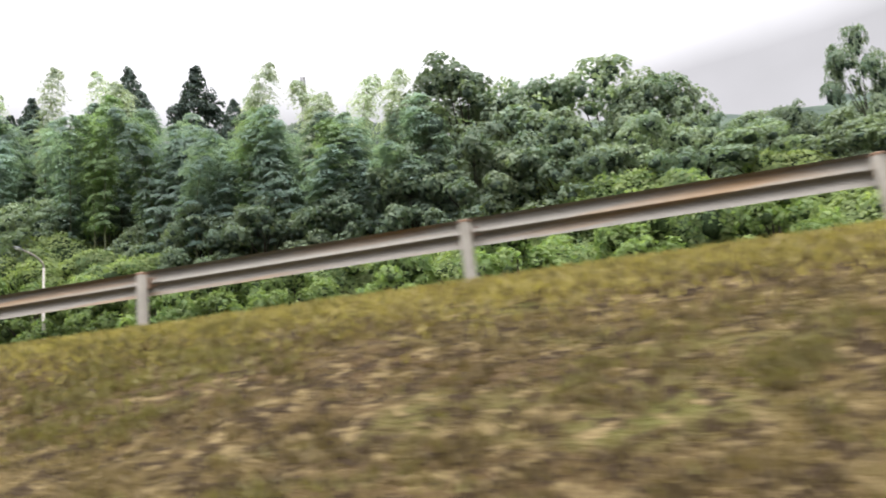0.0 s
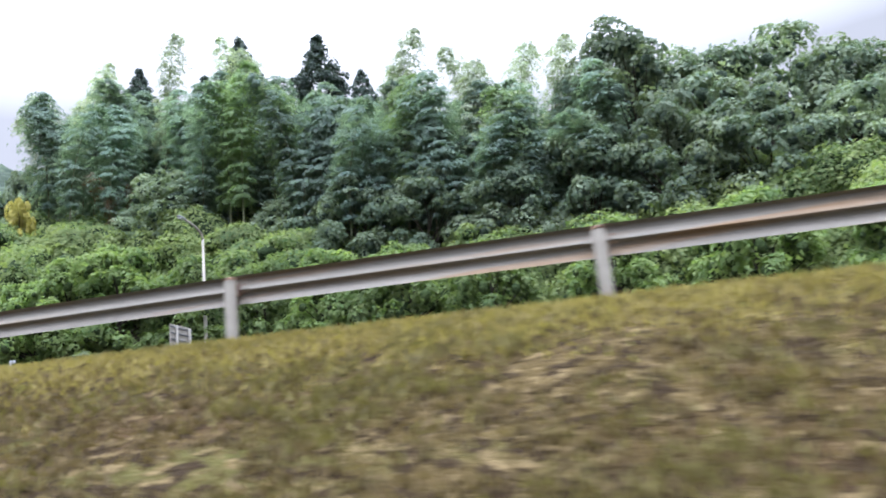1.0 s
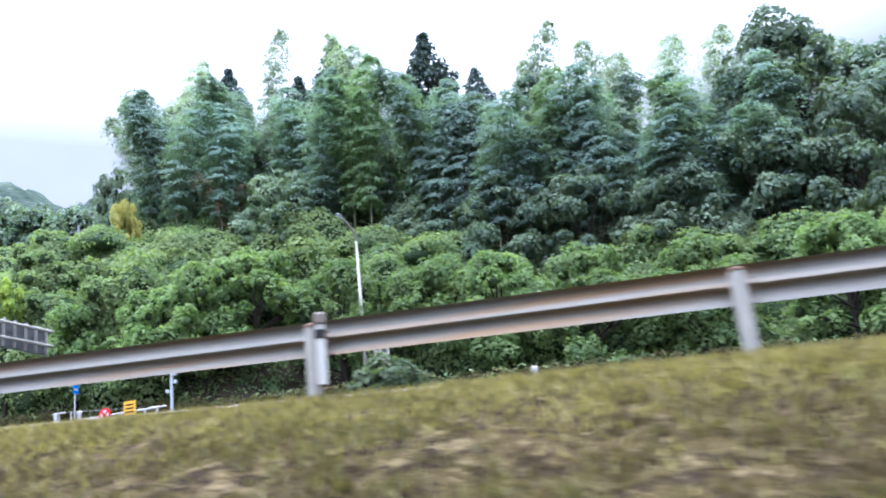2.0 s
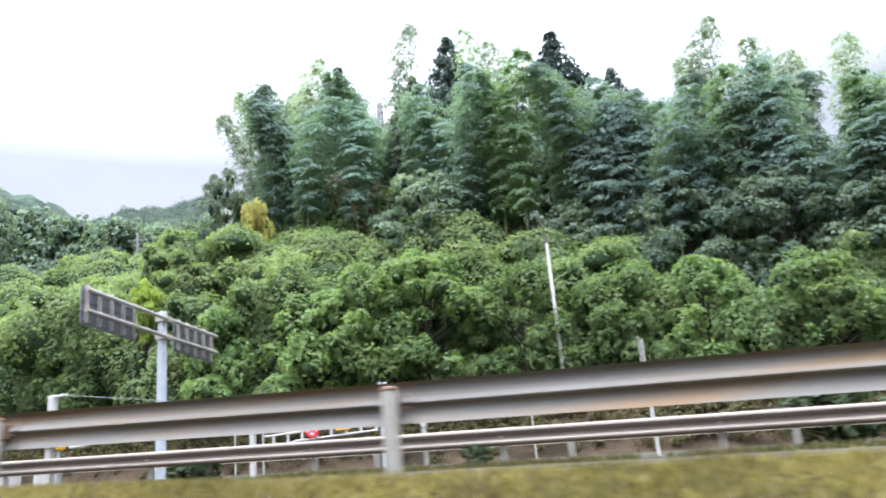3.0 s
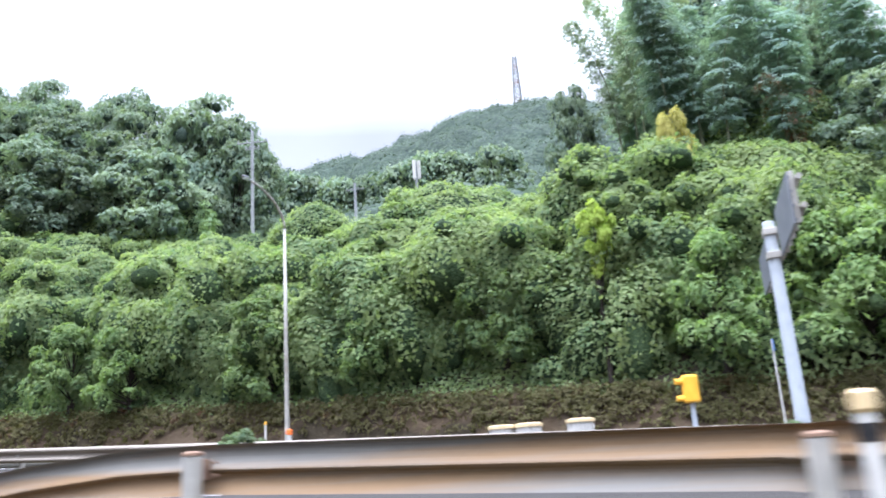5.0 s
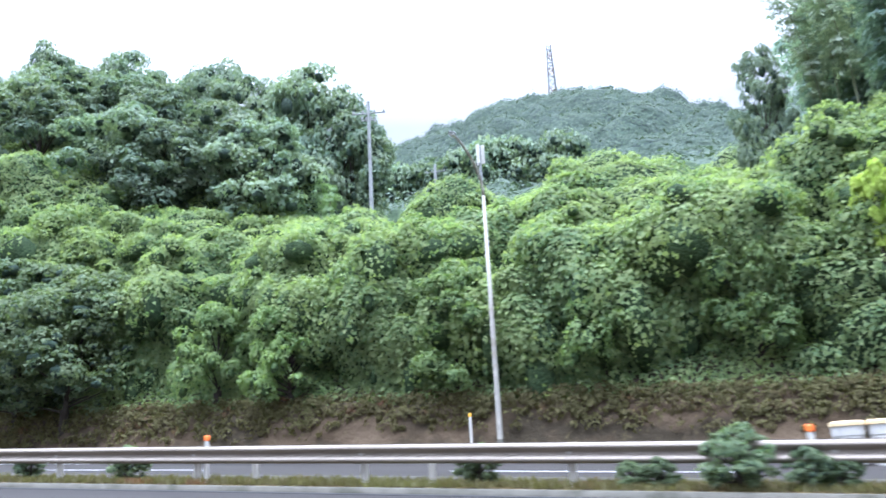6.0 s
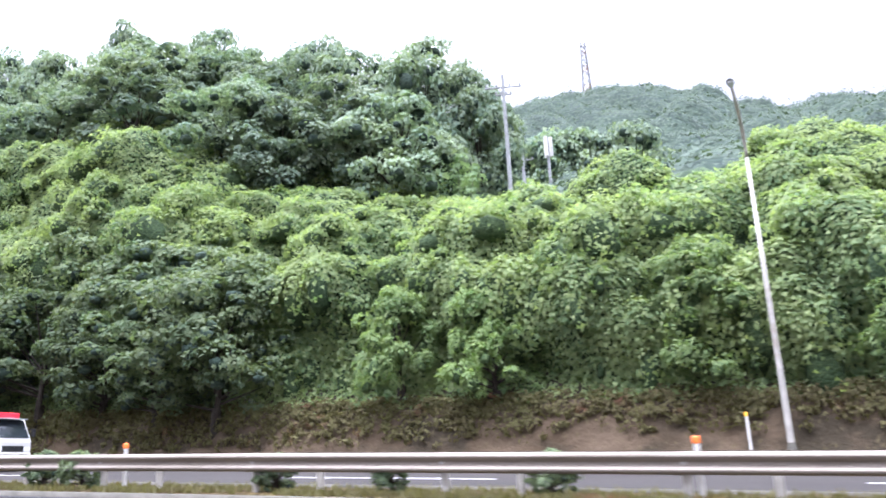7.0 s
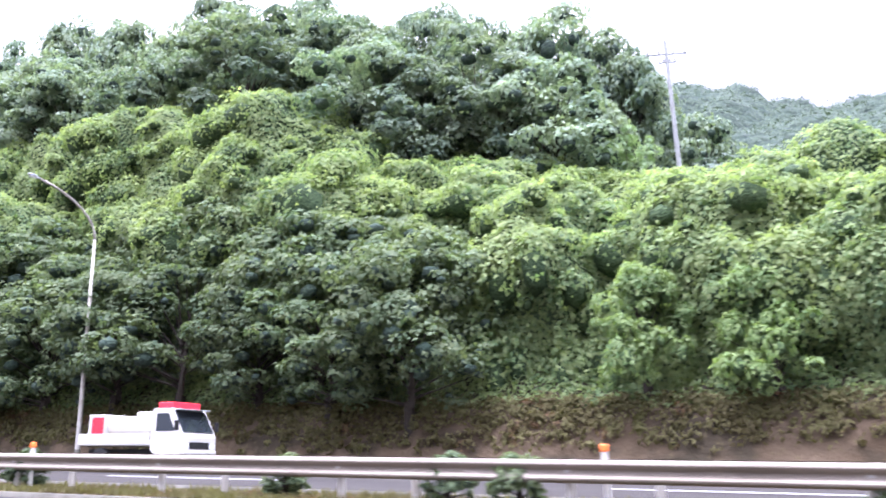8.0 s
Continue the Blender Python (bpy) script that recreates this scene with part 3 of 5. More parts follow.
def rail_end():
    """The near rail turns down at its end, where the two roads meet."""
    a = NEAR_POSTS[-1]
    pts = [Vector((a - 2.2 * t, float(near_y(a)) - 0.5 * t * t, float(near_top(a - 2.2 * t)) - 0.175 - 0.25 * t * t)) for t in (0, 0.35, 0.7, 1.0)]
    prof = beam_profile(1, True)
    g = Geo()
    n = len(prof)
    g.add([p + v for p in pts for v in prof], [(n * i + k, n * i + (k + 1) % n, n * i + n + (k + 1) % n, n * i + n + k) for i in range(3) for k in range(n)] + [tuple(range(n - 1, -1, -1)), tuple(range(3 * n, 4 * n))])
    part("end_beam", g, M_RAIL, near_rail, m=Matrix.Translation(-near_rail.matrix_basis.translation))


rail_end()
MEDIAN_POSTS = [-66.82 + 4.16 * k for k in range(24, -19, -1)]
guard_rail("guard_rail", MEDIAN_POSTS, lambda x: 18.62, median_top, -1, 1, M_RAILWHITE, M_GALV, "pale painted steel guard rail along the median", 0.35, None, 0.7)
guard_rail("guard_rail", [x + 1.3 for x in MEDIAN_POSTS], lambda x: 19.2, lambda x: median_top(x) + 0.02, 1, -1, M_RAILWHITE, M_GALV, "pale painted steel guard rail facing the far carriageway", 0.35, None, 0.7)


# ---------------------------------------------------------------- street lamps, poles, signs
def street_lamp(x, y, z, h, reach, rise, head_x, label):
    """A tapered pole whose arm bends out over the road, towards -y."""
    lamp = thing("street_lamp", pose(x, y, z), label, "street lamp", "roadside lamps")
    part("pole", Geo().tube([(0, 0, -0.2), (0, 0, 0.05), (0, 0, h * 0.5), (0, 0, h)], [0.125, 0.12, 0.095, 0.062], 14), M_GALV, lamp, smooth=True)
    part("base_plate", Geo().box(-0.22, 0.22, -0.22, 0.22, -0.05, 0.04, 0.015), M_GALV, lamp)
    flare = part("base_collar", Geo().tube([(0, 0, 0.03), (0, 0, 0.10), (0, 0, 0.34)], [0.21, 0.17, 0.125], 14), M_CONCRETE, lamp)
    for sx in (-1, 1):
        for sy in (-1, 1):
            part("bolt", Geo().tube([(sx * 0.17, sy * 0.17, 0.03), (sx * 0.17, sy * 0.17, 0.09)], [0.02, 0.016], 6), M_GALV, lamp)
    pts, rad = [], []
    for i in range(9):
        t = i / 8
        a = t * math.pi / 2 * 0.86
        pts.append((head_x * t, -reach * (1 - math.cos(a)) / (1 - math.cos(math.pi / 2 * 0.86)), h + rise * math.sin(a) / math.sin(math.pi / 2 * 0.86)))
        rad.append(0.066 - 0.012 * t)
    part("arm", Geo().tube(pts, rad, 10), M_GALV, lamp, smooth=True)
    e = Vector(pts[-1])
    head = Geo()
    sect = [(0.0, 0.05, 0.04), (0.10, 0.09, 0.06), (0.35, 0.15, 0.075), (0.55, 0.12, 0.06), (0.66, 0.03, 0.02)]
    ring = lambda s, w, t: [(e.x + w * math.cos(k * math.pi / 5), e.y - s, e.z + 0.1 * s + t * max(math.sin(k * math.pi / 5), -0.35)) for k in range(10)]
    rows = [p for r in sect for p in ring(*r)]
    head.add(rows, [(10 * i + k, 10 * i + (k + 1) % 10, 10 * i + 10 + (k + 1) % 10, 10 * i + 10 + k) for i in range(4) for k in range(10)] + [tuple(range(9, -1, -1)), tuple(range(40, 50))])
    lum = part("lamp_head", head, M_GREYPAINT, lamp, smooth=True)
    part("lamp_cover", Geo().box(e.x - 0.09, e.x + 0.09, e.y - 0.52, e.y - 0.14, e.z - 0.035, e.z + 0.02, 0.012), M_LAMPGLASS, lum)
    return lamp


def ground_z(x, y):
    return float(land(x, y))


street_lamp(-70.5, 35.3, 7.62, 10.4, 2.6, 1.65, 0.05, "tall galvanised street lamp standing before the cut bank")
street_lamp(-35.3, 37.6, ground_z(-35.3, 35.4), 9.5, 1.6, 0.7, 0.05, "tall galvanised street lamp half hidden by vines")
street_lamp(-111.65, 33.9, ground_z(-111.65, 33.9), 10.4, 3.4, 2.1, 0.05, "tall galvanised street lamp before the trees")


def gantry_sign():
    """A T-shaped sign post over the far carriageway, seen from its back."""
    x, y = -49.0, 28.75
    z = ground_z(x, y)
    g = thing("gantry_sign", pose(x, y, z, 0, 0, 8), "grey steel T-shaped road sign gantry seen from behind", "road sign")
    h = 12.55 - z
    part("post", Geo().tube([(0, 0, -0.3), (0, 0, 0.1), (0, 0, h - 0.05), (0, 0, h)], [0.20, 0.20, 0.165, 0.15], 16), M_GREYPAINT, g, smooth=False)
    part("post_base", Geo().box(-0.35, 0.35, -0.35, 0.35, -0.1, 0.06, 0.02), M_GREYPAINT, g)
    for zz, r in ((h - 0.32, 0.075), (h - 1.02, 0.075)):
        part("crossbar", Geo().tube([(0.24, -5.35, zz - 0.10), (0.24, 0, zz), (0.24, 4.25, zz + 0.10)], [r, r, r], 10), M_GALV, g)
        part("clamp", Geo().box(-0.2, 0.3, -0.22, 0.22, zz - 0.10, zz + 0.10, 0.02), M_GALV, g)
    for y0, y1, up in ((-5.3, -2.0, -0.07), (0.85, 4.2, 0.06)):
        panel = part("sign_panel", Geo().box(-0.02, 0.02, y0, y1, h - 1.44 + up, h - 0.20 + up, 0.006), M_SIGNBACK, g, "dark grey back of a sign panel with ribs")
        n = 5
        for i in range(n):
            yy = y0 + 0.2 + (y1 - y0 - 0.4) * i / (n - 1)
            part("rib", Geo().box(0.02, 0.17, yy - 0.03, yy + 0.03, h - 1.40 + up, h - 0.14 + up, 0.006), M_GALV, panel)
        for i in range(4):
            zz = h - 1.34 + up + 0.34 * i
            part("rib", Geo().box(0.021, 0.055, y0 + 0.02, y1 - 0.02, zz - 0.02, zz + 0.02, 0.005), M_SIGNBACK, panel)


gantry_sign()


def ribbed_sign():
    """The sign on two posts at the nose between far road and far slip road."""
    x, y = -31.3, 29.4
    z = ground_z(x, y)
    s = thing("road_sign", pose(x, y, z, 0, 0, 5), "grey ribbed back of a road sign on two white posts", "road sign")
    for yy in (0.25, 1.25):
        part("post", Geo().tube([(0, yy, -0.2), (0, yy, 3.95)], [0.055, 0.055], 10), M_WHITE, s)
    panel = part("sign_panel", Geo().box(-0.10, -0.06, -0.15, 1.5, 2.5, 4.0, 0.006), M_GALV, s)
    for i in range(6):
        part("rib", Geo().box(-0.06, -0.02, -0.15, 1.5, 2.56 + 0.26 * i, 2.61 + 0.26 * i, 0.006), M_SIGNBACK, panel)


ribbed_sign()


def blue_arrow_sign():
    x, y = -66.06, 8.05
    z = ground_z(x, y)
    s = thing("road_sign", pose(x, y, z), "round blue sign with white arrow on a white post", "road sign")
    part("post", Geo().tube([(0, 0, -0.3), (0, 0, 8.98 - z), (0, 0, 9.0 - z)], [0.046, 0.046, 0.035], 14), M_WHITE, s, smooth=False)
    c = 8.80 - z
    ring = lambda r, xx: [(xx, r * math.cos(k * math.pi / 18), c + r * math.sin(k * math.pi / 18)) for k in range(36)]
    disc = Geo().add(ring(0.30, 0.055) + ring(0.302, 0.065) + ring(0.296, 0.071), [tuple(range(35, -1, -1)), tuple(range(72, 108))] + [(36 * j + k, 36 * j + (k + 1) % 36, 36 * j + 36 + (k + 1) % 36, 36 * j + 36 + k) for j in range(2) for k in range(36)])
    plate = part("sign_disc", disc, M_BLUE, s, "round blue sign face")
    arrow = [(-0.045, -0.22), (0.045, -0.22), (0.045, 0.04), (0.125, 0.04), (0.0, 0.22), (-0.125, 0.04), (-0.045, 0.04)]
    part("arrow", Geo().add([(0.074, a, c + b) for a, b in arrow], [tuple(range(7))]).add([(0.0705, a, c + b) for a, b in arrow], [tuple(range(6, -1, -1))]), M_WHITE, plate, "white upward arrow")
    for dz in (-0.16, 0.16):
        part("clamp", Geo().box(-0.055, 0.056, -0.06, 0.06, c + dz - 0.02, c + dz + 0.02, 0.004), M_GALV, s)


blue_arrow_sign()


def banded_post():
    x, y = -65.70, 7.5
    z = ground_z(x, y)
    d = thing("delineator_post", pose(x, y, z), "grey flexible marker post with three orange bands", "marker post")
    h = 7.78 - z
    part("post", Geo().tube([(0, 0, 0.03), (0, 0, h - 0.03), (0, 0, h)], [0.05, 0.05, 0.03], 14), M_WHITE, d)
    part("foot", Geo().tube([(0, 0, -0.05), (0, 0, 0.03), (0, 0, 0.06)], [0.12, 0.12, 0.06], 14), M_DARK, d)
    for i in range(3):
        part("band", Geo().tube([(0, 0, h - 0.14 - 0.155 * i), (0, 0, h - 0.05 - 0.155 * i)], [0.0525, 0.0525], 14), M_ORANGE, d, "orange reflective band")


banded_post()


def leaning_marker():
    x, y = -36.12, 8.46
    z = ground_z(x, y)
    h = 6.21 - z
    d = thing("marker_pole", pose(x, y, z, 0, -3.4, 0), "leaning white tubular marker pole with a thicker sleeve", "marker pole")
    part("pole", Geo().tube([(0, 0, -0.2), (0, 0, h * 0.75)], [0.039, 0.039], 12), M_WHITE, d)
    part("sleeve", Geo().tube([(0, 0, h * 0.72), (0, 0, h - 0.02), (0, 0, h)], [0.047, 0.047, 0.040], 12), M_WHITE, d)
    for zz in (h * 0.40, h * 0.72):
        part("joint_ring", Geo().tube([(0, 0, zz - 0.014), (0, 0, zz + 0.014)], [0.050, 0.050], 12), M_DARK, d)


leaning_marker()


def edge_on_board():
    x, y = -37.9, 8.46
    z = ground_z(x, y)
    h = 6.27 - z
    d = thing("small_sign", pose(x, y, z), "brown weathered steel post with a slanted cap board", "sign post")
    part("post", Geo().box(-0.03, 0.03, -0.03, 0.03, -0.2, h - 0.02, 0.006), M_WEATHERED, d)
    part("board", Geo().add([(-0.11, -0.06, h - 0.06), (0.15, -0.06, h + 0.00), (0.15, 0.10, h + 0.02), (-0.11, 0.10, h - 0.04), (-0.11, -0.06, h - 0.03), (0.15, -0.06, h + 0.035), (0.15, 0.10, h + 0.055), (-0.11, 0.10, h - 0.01)], [(3, 2, 1, 0), (4, 5, 6, 7), (0, 1, 5, 4), (1, 2, 6, 5), (2, 3, 7, 6), (3, 0, 4, 7)]), M_WEATHERED, d)


edge_on_board()


def rail_marker(x, y, z_rail, low, high, band, knob, label):
    """A white stub with a reflector, fixed behind a guard rail's post."""
    z = z_rail
    d = thing("rail_marker", pose(x, y, z), label, "marker post")
    part("stem", Geo().tube([(0, 0, low), (0, 0, high)], [0.048, 0.048], 12), M_WHITE, d)
    if band:
        part("band", Geo().tube([(0, 0, high - 0.14), (0, 0, high - 0.05)], [0.051, 0.051], 12), M_DARK, d)
    part("reflector", Geo().tube([(0, 0, high), (0, 0, high + 0.02), (0, 0, high + 0.10), (0, 0, high + 0.12)], [0.05, 0.062, 0.062, 0.04], 12), knob, d)


for mx, my, up, knob in ((-48.09, 8.48, 0.03, M_TAN), (-23.5, 8.74, -0.08, M_WEATHERED)):
    rail_marker(mx, my, float(near_top(mx)), -0.66, up, True, knob, "white marker stub with tan reflector strapped before the rail")
for mx in (-23.5, -35.2, -46.9, -58.8, -70.78, -82.9, -95.6, -107.6):
    rail_marker(mx, 18.8, float(median_top(mx)), -0.78, 0.12, False, M_ORANGE if mx < -50 else M_WHITE, "white median marker with orange reflector" if mx < -50 else "white median marker stub")


def stake():
    x, y = -71.8, 35.45
    z = ground_z(x, y)
    d = thing("boundary_stake", pose(x, y, z), "thin white roadside stake with yellow cap", "marker post")
    part("stake", Geo().box(-0.05, 0.05, -0.03, 0.03, -0.15, 8.92 - z, 0.008), M_WHITE, d)
    part("cap", Geo().box(-0.06, 0.06, -0.04, 0.04, 8.92 - z, 9.06 - z, 0.012), M_AMBER, d, "yellow plastic cap")


stake()


def small_blue_sign():
    x, y = -49.75, 35.0
    z = ground_z(x, y)
    h = 9.98 - z
    d = thing("road_sign", pose(x, y, z), "small blue roadside sign on a thin white post", "road sign")
    part("post", Geo().tube([(0, 0, -0.2), (0, 0, h)], [0.035, 0.035], 10), M_WHITE, d)
    p = part("sign_panel", Geo().box(0.036, 0.05, -0.2, 0.2, h - 0.42, h, 0.004), M_BLUE, d)
    part("white_mark", Geo().box(0.0505, 0.054, -0.12, 0.12, h - 0.26, h - 0.15, 0.0), M_WHITE, p)


small_blue_sign()


def crash_barrel(x, y):
    z = ground_z(x, y)
    b = thing("crash_barrel", pose(x, y, z), "white plastic crash barrel with tan lid on the road nose", "crash barrel", "crash barrels")
    h = 7.55 - z
    part("drum", Geo().tube([(0, 0, 0), (0, 0, h * 0.30), (0, 0, h * 0.33), (0, 0, h * 0.66), (0, 0, h * 0.69), (0, 0, h - 0.1)], [0.36, 0.38, 0.40, 0.41, 0.43, 0.44], 20), M_WHITE, b)
    part("lid", Geo().tube([(0, 0, h - 0.11), (0, 0, h - 0.10), (0, 0, h), (0, 0, h + 0.03)], [0.44, 0.475, 0.475, 0.38], 20), M_TAN, b, "tan lid")


for bx, by in ((-58.25, 30.1), (-57.35, 30.2), (-55.6, 30.2)):
    crash_barrel(bx, by)


def warning_light():
    x, y = -51.5, 26.4
    z = ground_z(x, y)
    d = thing("warning_light", pose(x, y, z), "amber warning beacon box on a short post", "beacon")
    h = 8.2 - z
    part("post", Geo().tube([(0, 0, -0.2), (0, 0, h - 0.6)], [0.06, 0.06], 10), M_GREYPAINT, d)
    box = part("case", Geo().tube([(0, 0, h - 0.72), (0, 0, h - 0.68), (0, 0, h - 0.06), (0, 0, h)], [0.19, 0.22, 0.22, 0.18], 16), M_AMBER, d, "amber cylinder case")
    for zz in (h - 0.60, h - 0.16):
        part("lamp", Geo().tube([(-0.18, -0.10, zz), (-0.34, -0.18, zz)], [0.085, 0.075], 12), M_AMBER, box)


warning_light()


def swing_gate(x, y, label, length, rails_z, panels, post_top, sign=False):
    """A pipe barrier on a pivot post, stayed by a wire from the post's top."""
    z = ground_z(x, y) + (0.11 if y < 20.4 else 0)
    g = thing("barrier_gate", pose(x, y, z), label, "barrier gate")
    h = post_top - z
    part("pivot_post", Geo().box(-0.09, 0.09, -0.09, 0.09, -0.15, h, 0.015), M_WHITE, g)
    part("pivot_arm", Geo().box(-0.14, 0.42, -0.05, 0.05, h - 0.03, h + 0.03, 0.01), M_WHITE, g)
    if panels:
        part("counterweight", Geo().box(-0.08, 0.45, -0.16, 0.16, rails_z[0] - z - 0.36, rails_z[0] - z + 0.02, 0.02), M_WHITE, g, "white counterweight box")
    z0, z1 = rails_z[0] - z, rails_z[1] - z
    drop = 0.30
    part("upper_rail", Geo().tube([(0.5, 0, z0), (length, 0, z1)], [0.038, 0.038], 10), M_WHITE, g)
    part("lower_rail", Geo().tube([(0.6, 0, z0 - 0.42), (1.1, 0, z0 - 0.42), (1.7, 0, z0 - drop + 0.02), (length - 0.35, 0, z1 - drop)], [0.038] * 4, 10), M_WHITE, g)
    n = int(length / 0.62)
    for i in range(n):
        xx = 0.85 + (length - 1.25) * i / (n - 1)
        zz = z0 + (z1 - z0) * (xx - 0.5) / (length - 0.5)
        part("upright", Geo().box(xx - 0.045, xx + 0.045, -0.03, 0.03, zz - drop - 0.02, zz - 0.01, 0.006), M_WHITE, g)
    part("stay_wire", Geo().tube([(0.35, 0, h), (length - 0.3, 0, z1 + 0.03)], [0.008, 0.008], 6), M_WIRE, g)
    for px, w, up in panels:
        zz = z0 + (z1 - z0) * (px - 0.5) / (length - 0.5)
        part("back_panel", Geo().box(px - w / 2, px + w / 2, -0.075, -0.045, zz - 0.25, zz + up, 0.008), M_WHITE, g, "white back of a sign board")
    if sign:
        px, zz = 2.4, z0 + (z1 - z0) * 0.4 + 0.02
        ring = lambda r, yy: [(px + r * math.cos(k * math.pi / 14), yy, zz + r * math.sin(k * math.pi / 14)) for k in range(28)]
        def disc(r, y0, y1):
            return Geo().add(ring(r, y0) + ring(r, y1), [tuple(range(27, -1, -1)), tuple(range(28, 56))] + [(k, (k + 1) % 28, 28 + (k + 1) % 28, 28 + k) for k in range(28)])
        face = part("round_sign", disc(0.28, -0.075, -0.05), M_RED, g, "red-rimmed round sign")
        part("sign_face", disc(0.20, -0.080, -0.076), M_WHITE, face)
        for s in (-1, 1):
            part("cross_bar", Geo().add([(px + a * 0.19 + b * 0.025, -0.085, zz + s * a * 0.19 - s * b * 0.025) for a, b in ((-1, -1), (1, -1), (1, 1), (-1, 1))] + [(px + a * 0.19 + b * 0.025, -0.081, zz + s * a * 0.19 - s * b * 0.025) for a, b in ((-1, -1), (1, -1), (1, 1), (-1, 1))], [(0, 1, 2, 3), (7, 6, 5, 4), (0, 1, 5, 4), (1, 2, 6, 5), (2, 3, 7, 6), (3, 0, 4, 7)]), M_RED, face)
        plate = part("yellow_plate", Geo().box(3.3, 3.85, -0.075, -0.05, zz - 0.15, zz + 0.40, 0.006), M_AMBER, g, "amber notice plate")
        for i in range(3):
            part("dark_bar", Geo().box(3.38, 3.77, -0.08, -0.076, zz - 0.05 + 0.14 * i, zz + 0.01 + 0.14 * i), M_DARK, plate)
    return g


swing_gate(-45.2, 19.25, "white pipe barrier gate stayed by a wire, in the median", 5.5, (6.98, 7.02), ((2.95, 0.62, 0.10), (4.35, 0.66, 0.10)), 7.88)
swing_gate(-45.3, 29.0, "white pipe barrier gate with round red sign and amber plate", 5.2, (7.35, 7.4), (), 7.75, True)


def counter_post():
    x, y = -40.85, 30.4
    z = ground_z(x, y)
    d = thing("signal_post", pose(x, y, z), "slim grey post with small brackets and lamps", "signal post")
    h = 8.95 - z
    part("post", Geo().tube([(0, 0, -0.2), (0, 0, h)], [0.07, 0.06], 10), M_GREYPAINT, d)
    for zz, s in ((h - 0.12, 1), (h - 0.45, 1), (h - 0.8, -1)):
        part("bracket", Geo().box(0.0 if s > 0 else -0.26, 0.26 if s > 0 else 0.0, -0.03, 0.03, zz - 0.03, zz + 0.03, 0.006), M_GREYPAINT, d)
        part("lamp", Geo().box(s * 0.2 - 0.06, s * 0.2 + 0.06, -0.06, 0.06, zz - 0.05, zz + 0.09, 0.02), M_GREYPAINT, d)


counter_post()


def thin_post(x, y, top, label):
    z = ground_z(x, y)
    d = thing("marker_pole", pose(x, y, z), label, "marker pole")
    part("pole", Geo().tube([(0, 0, -0.2), (0, 0, top - z - 0.02), (0, 0, top - z)], [0.03, 0.03, 0.02], 8), M_WHITE, d)
    part("base", Geo().tube([(0, 0, -0.1), (0, 0, 0.05), (0, 0, 0.08)], [0.10, 0.10, 0.04], 10), M_CONCRETE, d)


thin_post(-45.4, 29.9, 7.9, "thin white post beside the far barrier gate")
thin_post(-36.1, 33.9, 9.0, "thin white post at the far kerb")


def utility_pole(x, y, base, top, arms, label, thick=0.17):
    p = thing("utility_pole", pose(x, y, base), label, "utility pole", "utility poles")
    h = top - base
    part("pole", Geo().tube([(0, 0, -3.5), (0, 0, h)], [thick * 1.15, thick * 0.8], 12), M_POLE, p)
    for dz, w, yaw in arms:
        c, s = math.cos(radians(yaw)), math.sin(radians(yaw))
        arm = part("crossarm", Geo().tube([(-w * c, -w * s, h - dz), (w * c, w * s, h - dz)], [0.06, 0.06], 6), M_POLE, p)
        for k in (-0.9, -0.35, 0.35, 0.9):
            part("insulator", Geo().tube([(k * w * c, k * w * s, h - dz + 0.04), (k * w * c, k * w * s, h - dz + 0.14), (k * w * c, k * w * s, h - dz + 0.26)], [0.05, 0.08, 0.05], 8), M_POLE, arm)
    return p


utility_pole(-86.35, 53.55, 25.2, 33.7, ((0.95, 1.25, 20), (1.5, 0.55, 20)), "grey concrete utility pole with crossarm at the wood's edge", 0.14)
utility_pole(-97.7, 89.0, 37.0, 42.6, ((0.9, 1.2, 15),), "small grey utility pole behind the crest", 0.2)
mast = utility_pole(-105.1, 122.5, 48.5, 58.3, (), "grey mast with antenna panels at its top", 0.26)
for k in range(3):
    a = radians(120 * k + 20)
    part("antenna_panel", Geo().box(-0.28, 0.28, -0.14, 0.14, 6.6, 9.9, 0.03), M_WHITE, mast, "white antenna panel", m=Matrix.Translation((0.5 * math.cos(a), 0.5 * math.sin(a), 0)))


